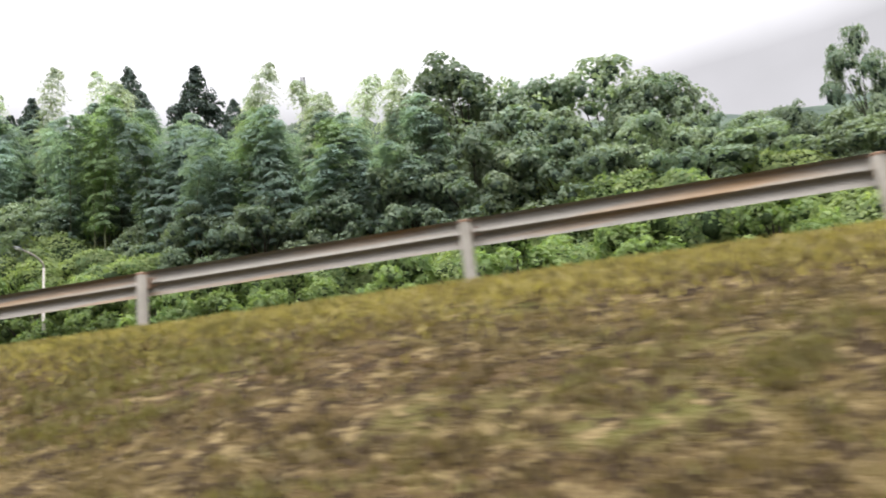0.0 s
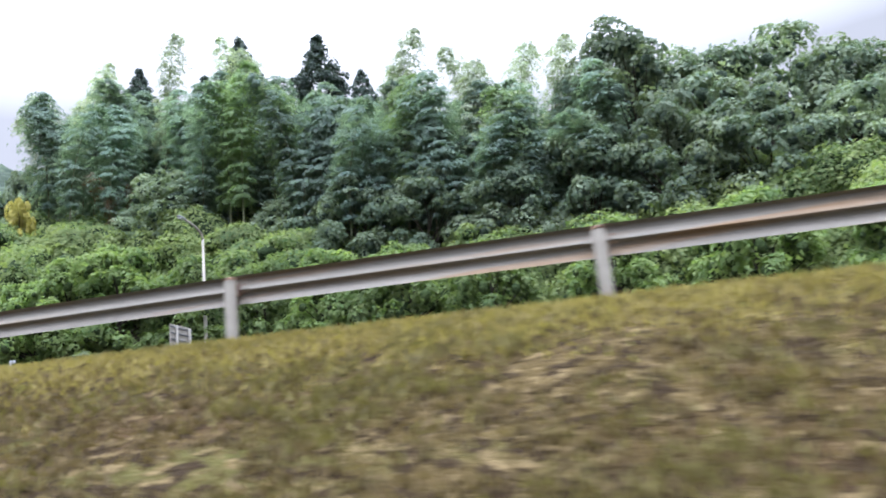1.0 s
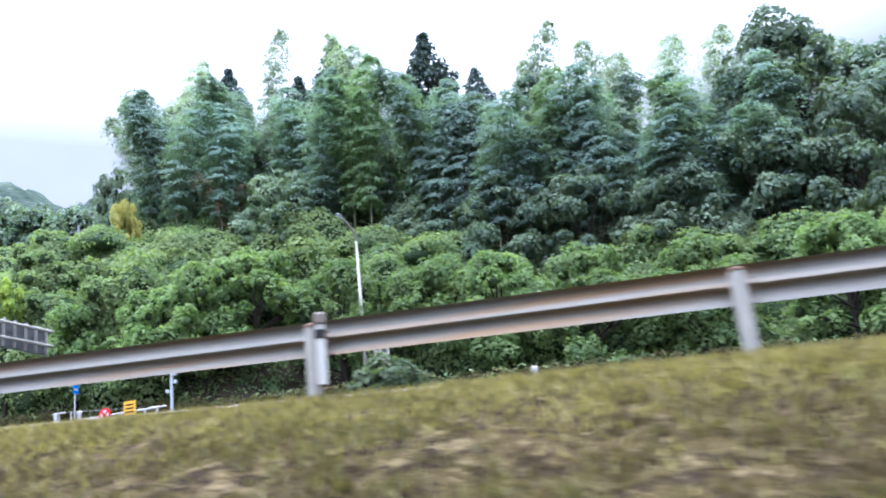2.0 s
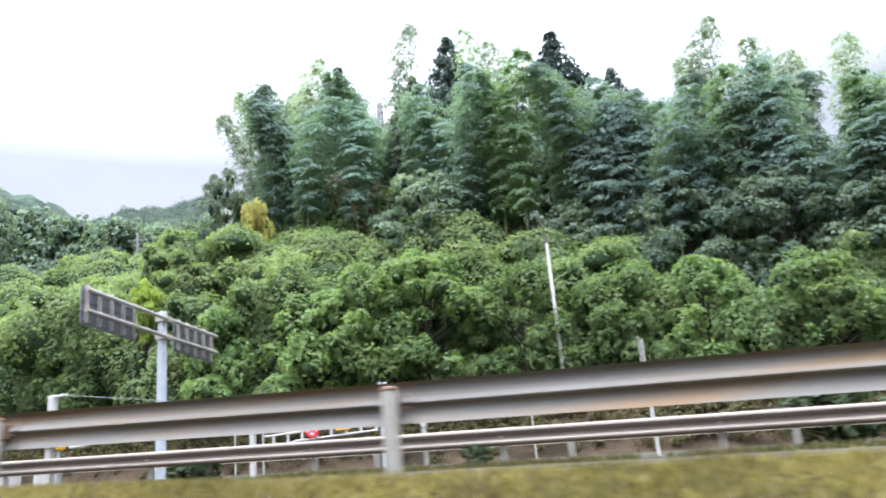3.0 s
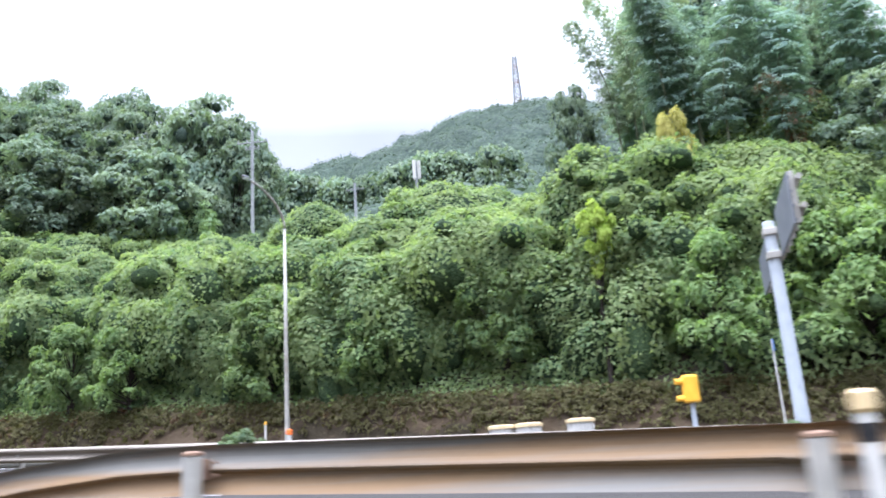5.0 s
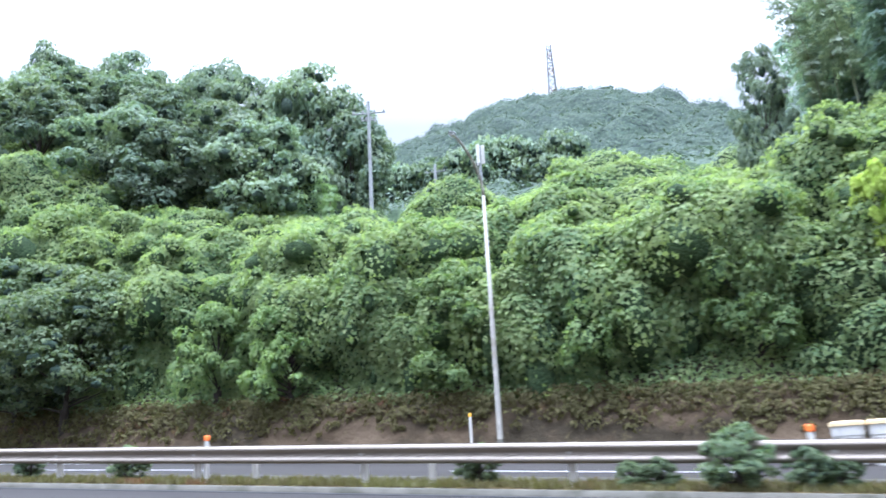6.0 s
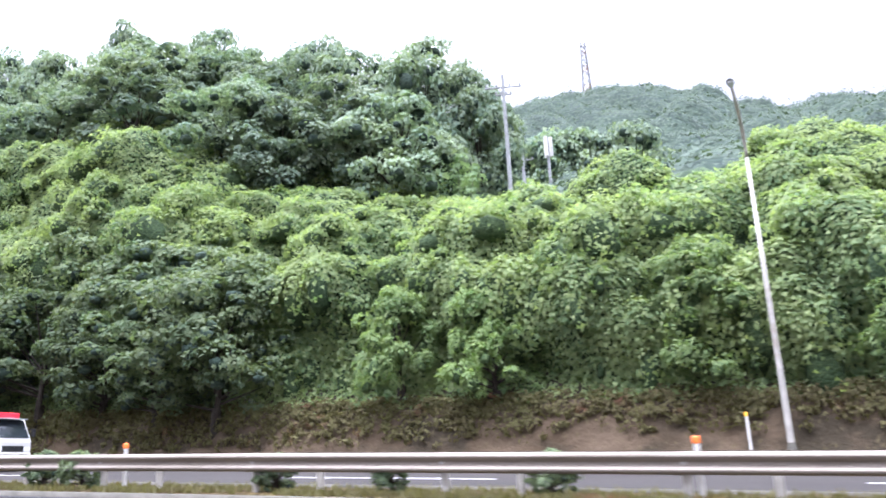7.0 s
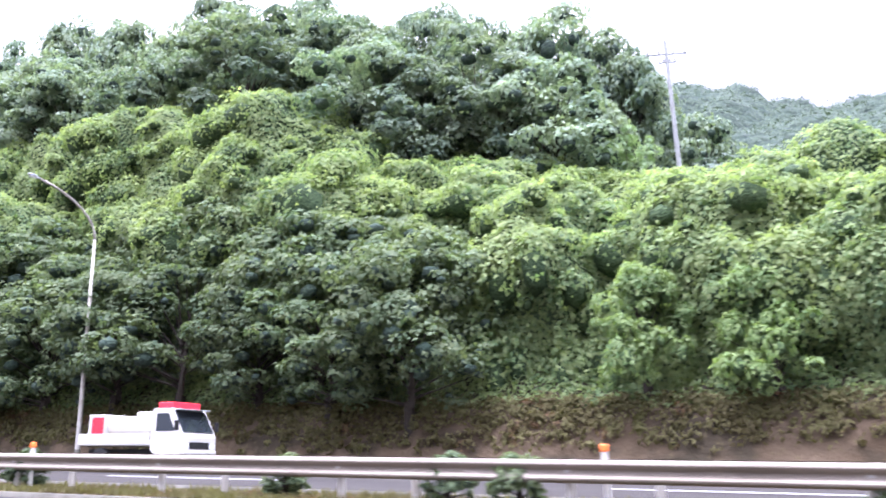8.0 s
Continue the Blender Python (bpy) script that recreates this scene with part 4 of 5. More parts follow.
def lattice_tower():
    """A power pylon on the far ridge."""
    x, y, z = -142.0, 299.0, 149.0
    h = 22.4
    t = thing("power_pylon", pose(x, y, z, 0, 0, 25), "red and white steel lattice pylon on the far ridge", "pylon")
    half = lambda zz: 0.75 * (1 - zz / h) + 0.8
    corners = ((-1, -1), (1, -1), (1, 1), (-1, 1))
    for cx, cy in corners:
        part("leg", Geo().tube([(cx * half(a), cy * half(a), a) for a in (-2.0, h * 0.25, h * 0.5, h * 0.75, h)], [0.20] * 5, 6), M_POLE, t)
    levels = [0, 3.4, 6.5, 9.3, 11.8, 14.2, 16.4, 18.4, 20.4, h]
    for a, b in zip(levels, levels[1:]):
        g = Geo()
        for i in range(4):
            p, q = corners[i], corners[(i + 1) % 4]
            g.tube([(p[0] * half(a), p[1] * half(a), a), (q[0] * half(b), q[1] * half(b), b)], [0.12, 0.12], 4)
            g.tube([(q[0] * half(a), q[1] * half(a), a), (p[0] * half(b), p[1] * half(b), b)], [0.12, 0.12], 4)
            g.tube([(p[0] * half(b), p[1] * half(b), b), (q[0] * half(b), q[1] * half(b), b)], [0.12, 0.12], 4)
        part("brace", g, M_RUST if levels.index(a) % 3 == 0 else M_POLE, t)
    for zz, w in ((8.5, 2.3), (11.5, 2.3), (14.5, 2.2), (17.5, 2.1), (20.5, 1.9)):
        part("crossarm", Geo().tube([(-w, 0, zz + 0.1), (-half(zz), 0, zz + 0.5), (half(zz), 0, zz + 0.5), (w, 0, zz + 0.1)], [0.07, 0.12, 0.12, 0.07], 5), M_POLE, t)


lattice_tower()


# ---------------------------------------------------------------- the small lorry on the far carriageway
def lorry():
    x, y = -102.55, 29.0
    z = ground_z(x, y)
    t = thing("truck", pose(x, y, z + 0.19, 0, 2.6, 0) @ Matrix.Diagonal((0.98, 1.0, 0.98, 1)), "small white flatbed truck with red roof board and tank load", "truck")
    g = Geo().extrude([Vector(v) for v in ((1.25, 0, 0.42), (2.45, 0, 0.42), (2.52, 0, 0.55), (2.50, 0, 1.02), (2.44, 0, 1.16), (1.92, 0, 1.98), (1.84, 0, 2.04), (1.10, 0, 2.04), (1.04, 0, 1.98), (1.04, 0, 0.60))], (0, -0.84, 0), (0, 0.84, 0))
    cab = part("cab", g, M_WHITE, t)
    for s in (-1, 1):
        part("side_window", Geo().extrude([Vector(v) for v in ((1.25, 0, 1.24), (2.12, 0, 1.24), (1.80, 0, 1.86), (1.25, 0, 1.86))], (0, s * 0.842, 0), (0, s * 0.852, 0)), M_GLASS, cab)
        part("mirror", Geo().box(2.32, 2.40, s * 1.02 - 0.09, s * 1.02 + 0.09, 1.25, 1.60, 0.015), M_DARK, cab)
        part("mirror_arm", Geo().tube([(2.20, s * 0.83, 1.55), (2.36, s * 1.0, 1.58)], [0.014, 0.014], 6), M_DARK, cab)
        part("headlight", Geo().box(2.47, 2.535, s * 0.66 - 0.14, s * 0.66 + 0.14, 0.62, 0.80, 0.02), M_LAMPGLASS, cab)
    part("windscreen", Geo().extrude([Vector(v) for v in ((2.438, 0, 1.20), (1.960, 0, 1.95), (1.972, 0, 1.958), (2.450, 0, 1.208))], (0, -0.76, 0), (0, 0.76, 0)), M_GLASS, cab)
    part("grille", Geo().box(2.50, 2.535, -0.5, 0.5, 0.62, 0.86, 0.01), M_DARK, cab)
    part("bumper", Geo().box(2.40, 2.60, -0.84, 0.84, 0.34, 0.56, 0.03), M_WHITE, t)
    part("visor", Geo().box(1.86, 2.30, -0.72, 0.72, 1.985, 2.01, 0.008), M_GREYPAINT, cab)
    part("roof_board", Geo().box(1.08, 1.84, -0.66, 0.66, 2.05, 2.27, 0.03), M_RED, t, "red roof board")
    part("chassis", Geo().box(-2.45, 1.2, -0.42, 0.42, 0.46, 0.62, 0.02), M_DARK, t)
    part("flatbed", Geo().box(-2.55, 0.98, -0.86, 0.86, 0.74, 0.86, 0.02), M_WHITE, t)
    for s in (-1, 1):
        part("bed_side", Geo().box(-2.55, 0.98, s * 0.85 - 0.02, s * 0.85 + 0.02, 0.80, 1.16, 0.01), M_WHITE, t)
    part("bed_tail", Geo().box(-2.57, -2.53, -0.85, 0.85, 0.80, 1.16, 0.01), M_WHITE, t)
    ring = [Vector((0, 0.62 * math.cos(k * math.pi / 10), 1.40 + 0.42 * math.sin(k * math.pi / 10))) for k in range(20)]
    tank = part("tank", Geo().extrude(ring, (-1.35, 0, 0), (0.9, 0, 0)), M_WHITE, t, "white rounded tank")
    part("tank_hatch", Geo().box(-0.25, 0.85, -0.4, 0.4, 1.70, 1.96, 0.06), M_WHITE, tank)
    part("locker", Geo().box(-2.2, -1.40, -0.78, 0.78, 0.87, 1.86, 0.03), M_WHITE, t)
    part("red_panel", Geo().box(-2.0, -1.41, -0.80, -0.782, 0.95, 1.76, 0.005), M_RED, t, "red side panel")
    tyre = Geo().tube([(0, -0.10, 0), (0, -0.085, 0), (0, 0.085, 0), (0, 0.10, 0)], [0.36, 0.42, 0.42, 0.36], 22).mesh("tyre", M_DARK)
    rim = Geo().tube([(0, -0.108, 0), (0, -0.10, 0), (0, 0.10, 0), (0, 0.108, 0)], [0.18, 0.23, 0.23, 0.18], 16).mesh("rim", M_GALV)
    for wx in (1.75, -1.45):
        for s in (-1, 1):
            w = part("wheel", tyre, M_DARK, t, m=Matrix.Translation((wx, s * 0.72, 0.235)))
            part("rim", rim, M_GALV, w)


lorry()


# ---------------------------------------------------------------- plants: the vine-covered slope
def slope_frame():
    """The hillside as a sheet: distance along it from its foot, and the place for each."""
    ys = np.linspace(35.4, 62, 400)
    zs = 13.3 * hill_shape(ys)
    s = np.concatenate([[0], np.cumsum(np.hypot(np.diff(ys), np.diff(zs)))])
    return ys, s


SLOPE_Y, SLOPE_S = slope_frame()


def vine_surface(x, s):
    """A point on the mounds of vine at x and s metres up the slope, with its outward normal."""
    def flat(x, s):
        y = np.interp(s, SLOPE_S, SLOPE_Y)
        y = y + face_shift(x) * (1 - smooth01((y - 38.5) / 9))
        return np.stack([x, y, hill_top(x, y)], -1)
    e = 0.25
    p = flat(x, s)
    du, dv = flat(x + e, s) - flat(x - e, s), flat(x, s + e) - flat(x, np.maximum(s - e, 0))
    n = unit(np.cross(dv, du))
    n = np.where(n[..., 2:3] < 0, -n, n)
    n = unit(n + np.array([0, -0.25, 0.15]))
    d = 0.70 * lumps(x, s, 5.2, 21) + 1.05 * lumps(x + 7, s + 3, 2.7, 22) + 0.50 * lumps(x, s, 1.2, 23) - 4.9
    d = d * np.clip(s / 2.5, 0.2, 1)
    n = unit(n + np.array([0, -0.15, 0.35]))
    foot = np.clip(1 - s / 3.0, 0, 1)
    return p + n * d[..., None] + np.stack([0 * x, 0 * x, foot * 0.5 * (lumps(x, 0 * s, 2.3, 31) - 1)], -1), n


def tufts(rng, centres, sizes, owner, lean, count, spread):
    """Places of leaves gathered in small tufts over mounds: direction, place and facing of each."""
    k, m = len(centres), len(owner)
    heads = unit(rng.normal(0, 1, (k, count, 3)) + lean[:, None, :] if lean.ndim == 2 else rng.normal(0, 1, (k, count, 3)) + lean)
    heads[..., 2] = np.where(heads[..., 2] < -0.3, -heads[..., 2], heads[..., 2])
    lift = rng.uniform(0.90, 1.14, (k, count, 1))
    pick = rng.integers(0, count, m)
    h, q = heads[owner, pick], lift[owner, pick]
    off = rng.normal(0, spread, (m, 3))
    d = unit(h + off)
    away = ((d - h) ** 2).sum(1, keepdims=True)
    rad = q * (0.84 + 0.20 * np.exp(-away / (1.4 * spread ** 2))) * rng.uniform(0.93, 1.06, (m, 1))
    return d, centres[owner] + d * sizes[owner] * rad, unit(d + 0.38 * (d - h) / spread)


def build_vines():
    rng = np.random.default_rng(11)
    under = lambda x, s: (0.8 + 1.3 * smooth01((-48 - x) / 8)) * np.clip(1 - s / 6.5, 0, 1)
    xs, ss = np.arange(-140, 26, 0.32), np.arange(1.3, SLOPE_S[-1], 0.30)
    X, S = np.meshgrid(xs, ss, indexing="ij")
    p, n = vine_surface(X, S)
    p[..., 1] += under(X, S)
    # a leafy sheet under the vines, its colour darkened to stand for shade
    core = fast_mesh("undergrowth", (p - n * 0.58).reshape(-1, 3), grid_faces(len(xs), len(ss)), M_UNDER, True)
    solid("undergrowth", core, None, "leafy sheet beneath the vines with shade in its colour", "undergrowth", "stuff")
    # the quilt of leaves that lies over the hummocks, hanging as a curtain at the foot
    m = 640000
    x = rng.uniform(-132, 18, m)
    s = np.where(rng.random(m) < 0.74, rng.uniform(0.6, 14, m), rng.uniform(14, 26, m))
    # fewer leaves at the foot, so the dark sheet reads as deep shade
    keep = (s > 5) | (x < -60) | (rng.random(m) < 0.35)
    x, s, m = x[keep], s[keep], int(keep.sum())
    p, n = vine_surface(x, s)
    e = 0.10
    a, _ = vine_surface(x + e, s)
    b, _ = vine_surface(x, s + e)
    nn = unit(np.cross(b - p, a - p))
    nn = np.where((nn * n).sum(1, keepdims=True) < 0, -nn, nn)
    p = p - n * 0.50 + nn * rng.gamma(1.4, 0.06, (m, 1))
    p[:, 1] += under(x, s)
    v1, f1 = leaf_arrays(rng, p, nn + np.array([0, -0.05, 0.35]), 0.190, 0.165, droop=0.8, wild=0.26, single=True)
    # mounds: each a dome of leaves that hangs over the one below it
    k = 1500
    cx = rng.uniform(-132, 18, k)
    cs = rng.uniform(1.5, 23, k)
    some = (cs > 3.5) | (rng.random(k) < 0.55)
    cx, cs, k = cx[some], cs[some], int(some.sum())
    c, cn = vine_surface(cx, cs)
    r = 0.50 + 1.25 * rng.random(k) ** 1.7
    c = c + cn * (rng.uniform(-0.30, 0.35, (k, 1)) - 0.75 * r[:, None] - 0.05) - np.array([0, 0, 0.15])
    c[:, 1] += np.interp(cs, [0, 3, 5.5, 8, 11, 15], [1.6, 1.1, 0.1, -0.55, -0.45, 0.0])
    drape = np.interp(cs, [4, 9], [1.0, 0.0])
    shape_all = np.stack([rng.uniform(0.85, 1.40, k) * (1 - 0.38 * drape), rng.uniform(0.8, 1.1, k), rng.uniform(0.65, 1.10, k) * (1 + 0.75 * drape)], -1)
    # inner domes of the mounds, with shade put into their leaf colour
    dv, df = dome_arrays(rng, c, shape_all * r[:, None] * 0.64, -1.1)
    solid("vine_mounds", fast_mesh("vine_mounds", dv, df, M_MOUND, True), None, "inner leaf domes of the vine mounds, coloured dark as shade", "vines", "stuff")
    m = 380000
    j = rng.choice(k, m, p=r ** 2 / (r ** 2).sum())
    d, p, up = tufts(rng, c, shape_all * r[:, None], j, cn * 0.5 + np.array([0, 0, 0.35]), 15, 0.34)
    hang = np.clip(1 - cs[j] / 9, 0, 1)[:, None]
    v2, f2 = leaf_arrays(rng, p, unit(up * np.array([1, 1, 1.3]) + np.array([0, 0, 0.4]) * (1 - hang) + np.array([0, -0.6, -0.1]) * hang), 0.195, 0.168, droop=0.6, wild=0.32, single=True)
    # low growth on the soil beneath the overhang
    m = 90000
    x, y = rng.uniform(-130, 12, m), rng.uniform(36.4, 40.5, m)
    keep = (x < -60) | (rng.random(m) < 0.4)
    x, y, m = x[keep], y[keep], int(keep.sum())
    p = np.stack([x, y, land(x, y) + rng.gamma(1.5, 0.10, m)], -1)
    v3, f3 = leaf_arrays(rng, p, np.array([0, -0.6, 0.8]) + np.zeros((m, 1)), 0.20, 0.15, droop=0.6, wild=0.5, single=True)
    v, f = np.concatenate([v1, v2, v3]), np.concatenate([f1, f2 + len(v1), f3 + len(v1) + len(v2)])
    solid("kudzu_vines", fast_mesh("kudzu_vines", v, f, M_KUDZU), None, "dense mounds of green kudzu leaves covering the hillside", "vines", "stuff")
    # dry vines and weeds hanging over the cut bank
    k = 7500
    x = rng.uniform(-135, 10, k)
    y = rng.uniform(35.3, 37.0, k)
    z = land(x, y)
    up = z - main_road(x, 35.0)
    keep = up > 0.50 + rng.uniform(0, 0.9, k) + 0.5 * smooth01((x + 90) / 12) * smooth01((-55 - x) / 8)
    c = np.stack([x, y - 0.08, z + 0.02], -1)[keep]
    size = rng.uniform(0.12, 0.45, (len(c), 1)) * np.array([1.3, 0.5, 1.0])
    j = rng.integers(0, len(c), 120000)
    d, p, facing = tufts(rng, c, size, j, np.array([0, -0.5, 0.2]), 4, 0.45)
    v, f = leaf_arrays(rng, p, facing + np.array([0, -0.4, 0.5]), 0.17, 0.10, droop=0.8, wild=0.5, single=True)
    solid("dry_weeds", fast_mesh("dry_weeds", v, f, M_DRYVINE), None, "browned weeds and vines on the cut bank", "weeds", "stuff")


# ---------------------------------------------------------------- trees
def dome_arrays(rng, centres, sizes, low=-0.45):
    """Uneven domes, one at each centre, with sizes along x, y and z."""
    bm = bmesh.new()
    bmesh.ops.create_icosphere(bm, subdivisions=1, radius=1)
    bm.verts.ensure_lookup_table()
    v = np.array([p.co[:] for p in bm.verts])
    f = np.array([[p.index for p in t.verts] for t in bm.faces])
    bm.free()
    f = f[v[f].mean(1)[:, 2] > low]
    used = np.unique(f)
    back = np.zeros(len(v), int)
    back[used] = np.arange(len(used))
    v, f = v[used], back[f]
    k, n = len(centres), len(v)
    ph = rng.uniform(0, 6.28, (k, 1, 3))
    wob = 1 + 0.13 * np.sin(v[None, :, :1] * 4 + ph[..., :1]) * np.sin(v[None, :, 1:2] * 5 + ph[..., 1:2]) + 0.10 * np.sin(v[None, :, 2:3] * 6 + v[None, :, :1] * 3 + ph[..., 2:3])
    out = centres[:, None, :] + v[None] * wob * sizes[:, None, :]
    return out.reshape(-1, 3), (f[None] + (np.arange(k) * n)[:, None, None]).reshape(-1, 3)


def clump_leaves(rng, centres, radii, count, length, width, droop, wild, flat=0.6, single=False):
    """Leaves over the upper shells of flattened clumps, in tufts."""
    k = rng.choice(len(centres), count, p=radii ** 2 / (radii ** 2).sum())
    sizes = radii[:, None] * np.stack([rng.uniform(0.85, 1.3, len(radii)), rng.uniform(0.85, 1.3, len(radii)), flat * rng.uniform(0.75, 1.2, len(radii))], -1)
    d, at, up = tufts(rng, centres, sizes, k, np.array([0, 0, 0.45]), 8, 0.40)
    return leaf_arrays(rng, at, unit(up + np.array([0, 0, 0.5])), length, width, droop, wild, single=single)


def broadleaf(seed, h, r, clumps, leaves, material, label, squat=1.0, start=0.13, leaf=(0.30, 0.19), name="broadleaf_tree", full=1.0):
    """A broad tree: trunk, limbs that reach each clump, and a crown of leafy clumps."""
    rng = np.random.default_rng(seed)
    t = thing(name, Matrix(), label, "tree")
    u = rng.random(clumps)
    ang = rng.uniform(0, 2 * np.pi, clumps)
    zz = start + (1 - start) * u ** 0.8
    env = np.sqrt(np.clip(1 - ((zz - start - 0.28) / (1.02 - start - 0.28 + 0.0)) ** 2, 0.05, 1)) * np.where(zz < start + 0.28, 0.75 + 0.25 * (zz - start) / 0.28, 1)
    rad = env * rng.uniform(0.35, 1.0, clumps) ** 0.6
    c = np.stack([rad * r * np.cos(ang), rad * r * np.sin(ang), zz * h * 0.93], -1)
    cr = r * full * (0.13 + 0.21 * rng.random(clumps) ** 1.6)
    g = Geo().tube([(0, 0, -0.8), (0, 0, h * 0.12), (0.03 * h, 0, h * start), (0.0, 0.03 * h, h * 0.6), (0, 0, h * 0.85)], [0.05 * r + 0.10, 0.04 * r + 0.08, 0.03 * r + 0.06, 0.05, 0.02], 8)
    for i in range(0, clumps, 3):
        b = h * (start * 0.7 + 0.55 * (zz[i] - start))
        mid = c[i] * np.array([0.5, 0.5, 0.35]) + np.array([0, 0, 0.65 * b])
        g.tube([(0, 0, b * 0.85), tuple(mid), tuple(c[i])], [0.018 + 0.018 * r, 0.008 + 0.010 * r, 0.010], 4, caps=False)
    part("trunk", g, M_BARK, t)
    # inner domes, most coloured dark so that gaps in the crown look shaded
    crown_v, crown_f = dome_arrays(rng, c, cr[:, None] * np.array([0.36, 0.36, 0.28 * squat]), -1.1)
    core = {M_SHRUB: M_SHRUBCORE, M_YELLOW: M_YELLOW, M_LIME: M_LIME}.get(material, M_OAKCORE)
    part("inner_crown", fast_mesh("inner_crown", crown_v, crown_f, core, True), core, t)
    v, f = clump_leaves(rng, c, cr, leaves, leaf[0], leaf[1], 0.3, 0.30, 0.70 * squat, True)
    part("crown", fast_mesh("crown", v, f, material), material, t)
    return t


def plume(width, u):
    """Half-width of a bamboo's plume, fullest above its middle and rounded at the tip."""
    return width * np.minimum(1, 0.55 + 0.8 * u) * np.sqrt(np.clip(1 - np.maximum(0, (u - 0.74) / 0.28) ** 2, 0.05, 1))


def bamboo(seed, h, fans, material, label, bow=2.0, width=1.35, bare=0.30, bunch=2, tier=0.58, leaf=(0.25, 0.085), count=86):
    """A clump of culms that nod at the tip, dressed in tiers of drooping fans of leaves."""
    rng = np.random.default_rng(seed)
    t = thing("bamboo", Matrix(), label, "bamboo")
    at, nor = [], []
    for b in range(bunch):
        a0 = rng.uniform(0, 2 * np.pi)
        root = np.array([math.cos(a0), math.sin(a0), 0]) * rng.uniform(0.9, 1.7) * (b > 0)
        hh = h * (1 if b == 0 else rng.uniform(0.80, 0.97))
        a1 = rng.uniform(0, 2 * np.pi)
        lean = np.array([math.cos(a1), math.sin(a1), 0]) * bow * rng.uniform(0.6, 1.0)
        line = lambda q: root + np.array([0, 0, hh * (q - 0.10 * max(q - 0.55, 0) ** 2 * 4)]) + lean * (0.12 * q + 0.88 * max(q - 0.35, 0) ** 2 * 2.2)
        g = Geo().tube([tuple(line(q)) if q > 0 else tuple(root - np.array([0, 0, 0.6])) for q in (0, 0.15, 0.3, 0.45, 0.6, 0.75, 0.88, 1.0)], [0.062, 0.060, 0.055, 0.048, 0.038, 0.026, 0.016, 0.006], 6)
        part("culm", g, M_CULM, t)
        tiers = int(hh * (1 - bare) / tier)
        lift = bare + (1 - bare) * (np.arange(tiers) + 0.6) / tiers
        q = np.clip(np.repeat(lift, fans) + rng.normal(0, 0.34 * tier / hh, tiers * fans), 0, 1)
        n = len(q)
        ang = (np.tile(np.arange(fans), tiers) + np.repeat(rng.random(tiers), fans)) * 2 * np.pi / fans + rng.normal(0, 0.25, n)
        w = plume(width, (q - bare) / (1 - bare)) * rng.uniform(0.50, 1.15, n)
        base = np.array([line(a) for a in q])
        out = np.stack([np.cos(ang), np.sin(ang), 0 * ang], -1)
        side = np.stack([-np.sin(ang), np.cos(ang), 0 * ang], -1)
        d = rng.uniform(0.05, 1.0, (n, count, 1)) ** 0.6
        fan = rng.normal(0, 0.34, (n, count, 1)) * (0.35 + 0.65 * d) * w[:, None, None]
        rise = (0.60 * d - 0.85 * d ** 2) * (0.30 + 0.50 * w[:, None, None]) - 0.55 * fan ** 2
        p = base[:, None] + out[:, None] * d * w[:, None, None] + side[:, None] * fan + np.array([0, 0, 1.0]) * (rise - rng.gamma(1.0, 0.07, (n, count, 1)))
        at.append(p.reshape(-1, 3))
        nor.append(unit(out[:, None] * (0.15 + 0.75 * d) + side[:, None] * fan * 0.8 + np.array([0, 0, 0.80])).reshape(-1, 3))
    v, f = leaf_arrays(rng, np.concatenate(at), np.concatenate(nor), leaf[0], leaf[1], droop=0.9, wild=0.26, single=True)
    part("crown", fast_mesh("crown", v, f, material), material, t)
    return t


def cedar(seed, h, r, leaves, label):
    """A narrow conifer: a cone of drooping sprays in uneven whorls up to a pointed tip."""
    rng = np.random.default_rng(seed)
    t = thing("conifer_tree", Matrix(), label, "tree")
    part("trunk", Geo().tube([(0, 0, -0.8), (0, 0, h * 0.3), (0, 0, h * 0.98)], [0.26, 0.19, 0.02], 8), M_BARK, t)
    n = 170
    q = 0.40 + 0.60 * rng.random(n) ** 0.9
    ang = rng.uniform(0, 2 * np.pi, n)
    env = r * np.minimum((1 - q) * 3.3 + 0.03, 0.62 + 0.5 * (1 - q))
    rr = env * rng.uniform(0.35, 1.0, n) ** 0.6
    c = np.stack([rr * np.cos(ang), rr * np.sin(ang), q * h - 0.22 * rr - 0.1], -1)
    v, f = clump_leaves(rng, c, 0.20 + 0.27 * env, leaves, 0.30, 0.15, 0.3, 0.45, 0.8, True)
    part("crown", fast_mesh("crown", v, f, M_CEDAR), M_CEDAR, t)
    return t


class Grove:
    """Prototypes of one kind; the first use of each sets the prototype itself."""

    def __init__(self, seed, *protos):
        self.rng, self.protos, self.used, self.heights = random.Random(seed), [p for p, _ in protos], set(), [h for _, h in protos]

    def at(self, x, y, top=None, height=None, spread=1.0, which=None, label=""):
        """A tree at x, y that reaches the height top, or stands height metres tall."""
        i = self.rng.randrange(len(self.protos)) if which is None else which
        g = float(land(x, y))
        want = height if top is None else max(top - g, 1.5)
        s = want / self.heights[i]
        wide = s * spread if spread > 0 else 1.0
        p = self.protos[i]
        m = Matrix.Translation((x, y, g)) @ Matrix.Rotation(self.rng.uniform(0, 6.28), 4, "Z") @ Matrix.Diagonal((wide, wide, s, 1))
        if i in self.used:
            ob = p.copy()
            scene.collection.objects.link(ob)
            for c in p.children:
                d = c.copy()
                scene.collection.objects.link(d)
                d.parent = ob
            ob.matrix_basis = m
        else:
            self.used.add(i)
            ob = p
            ob.matrix_basis = m
        return tagged(ob, label)


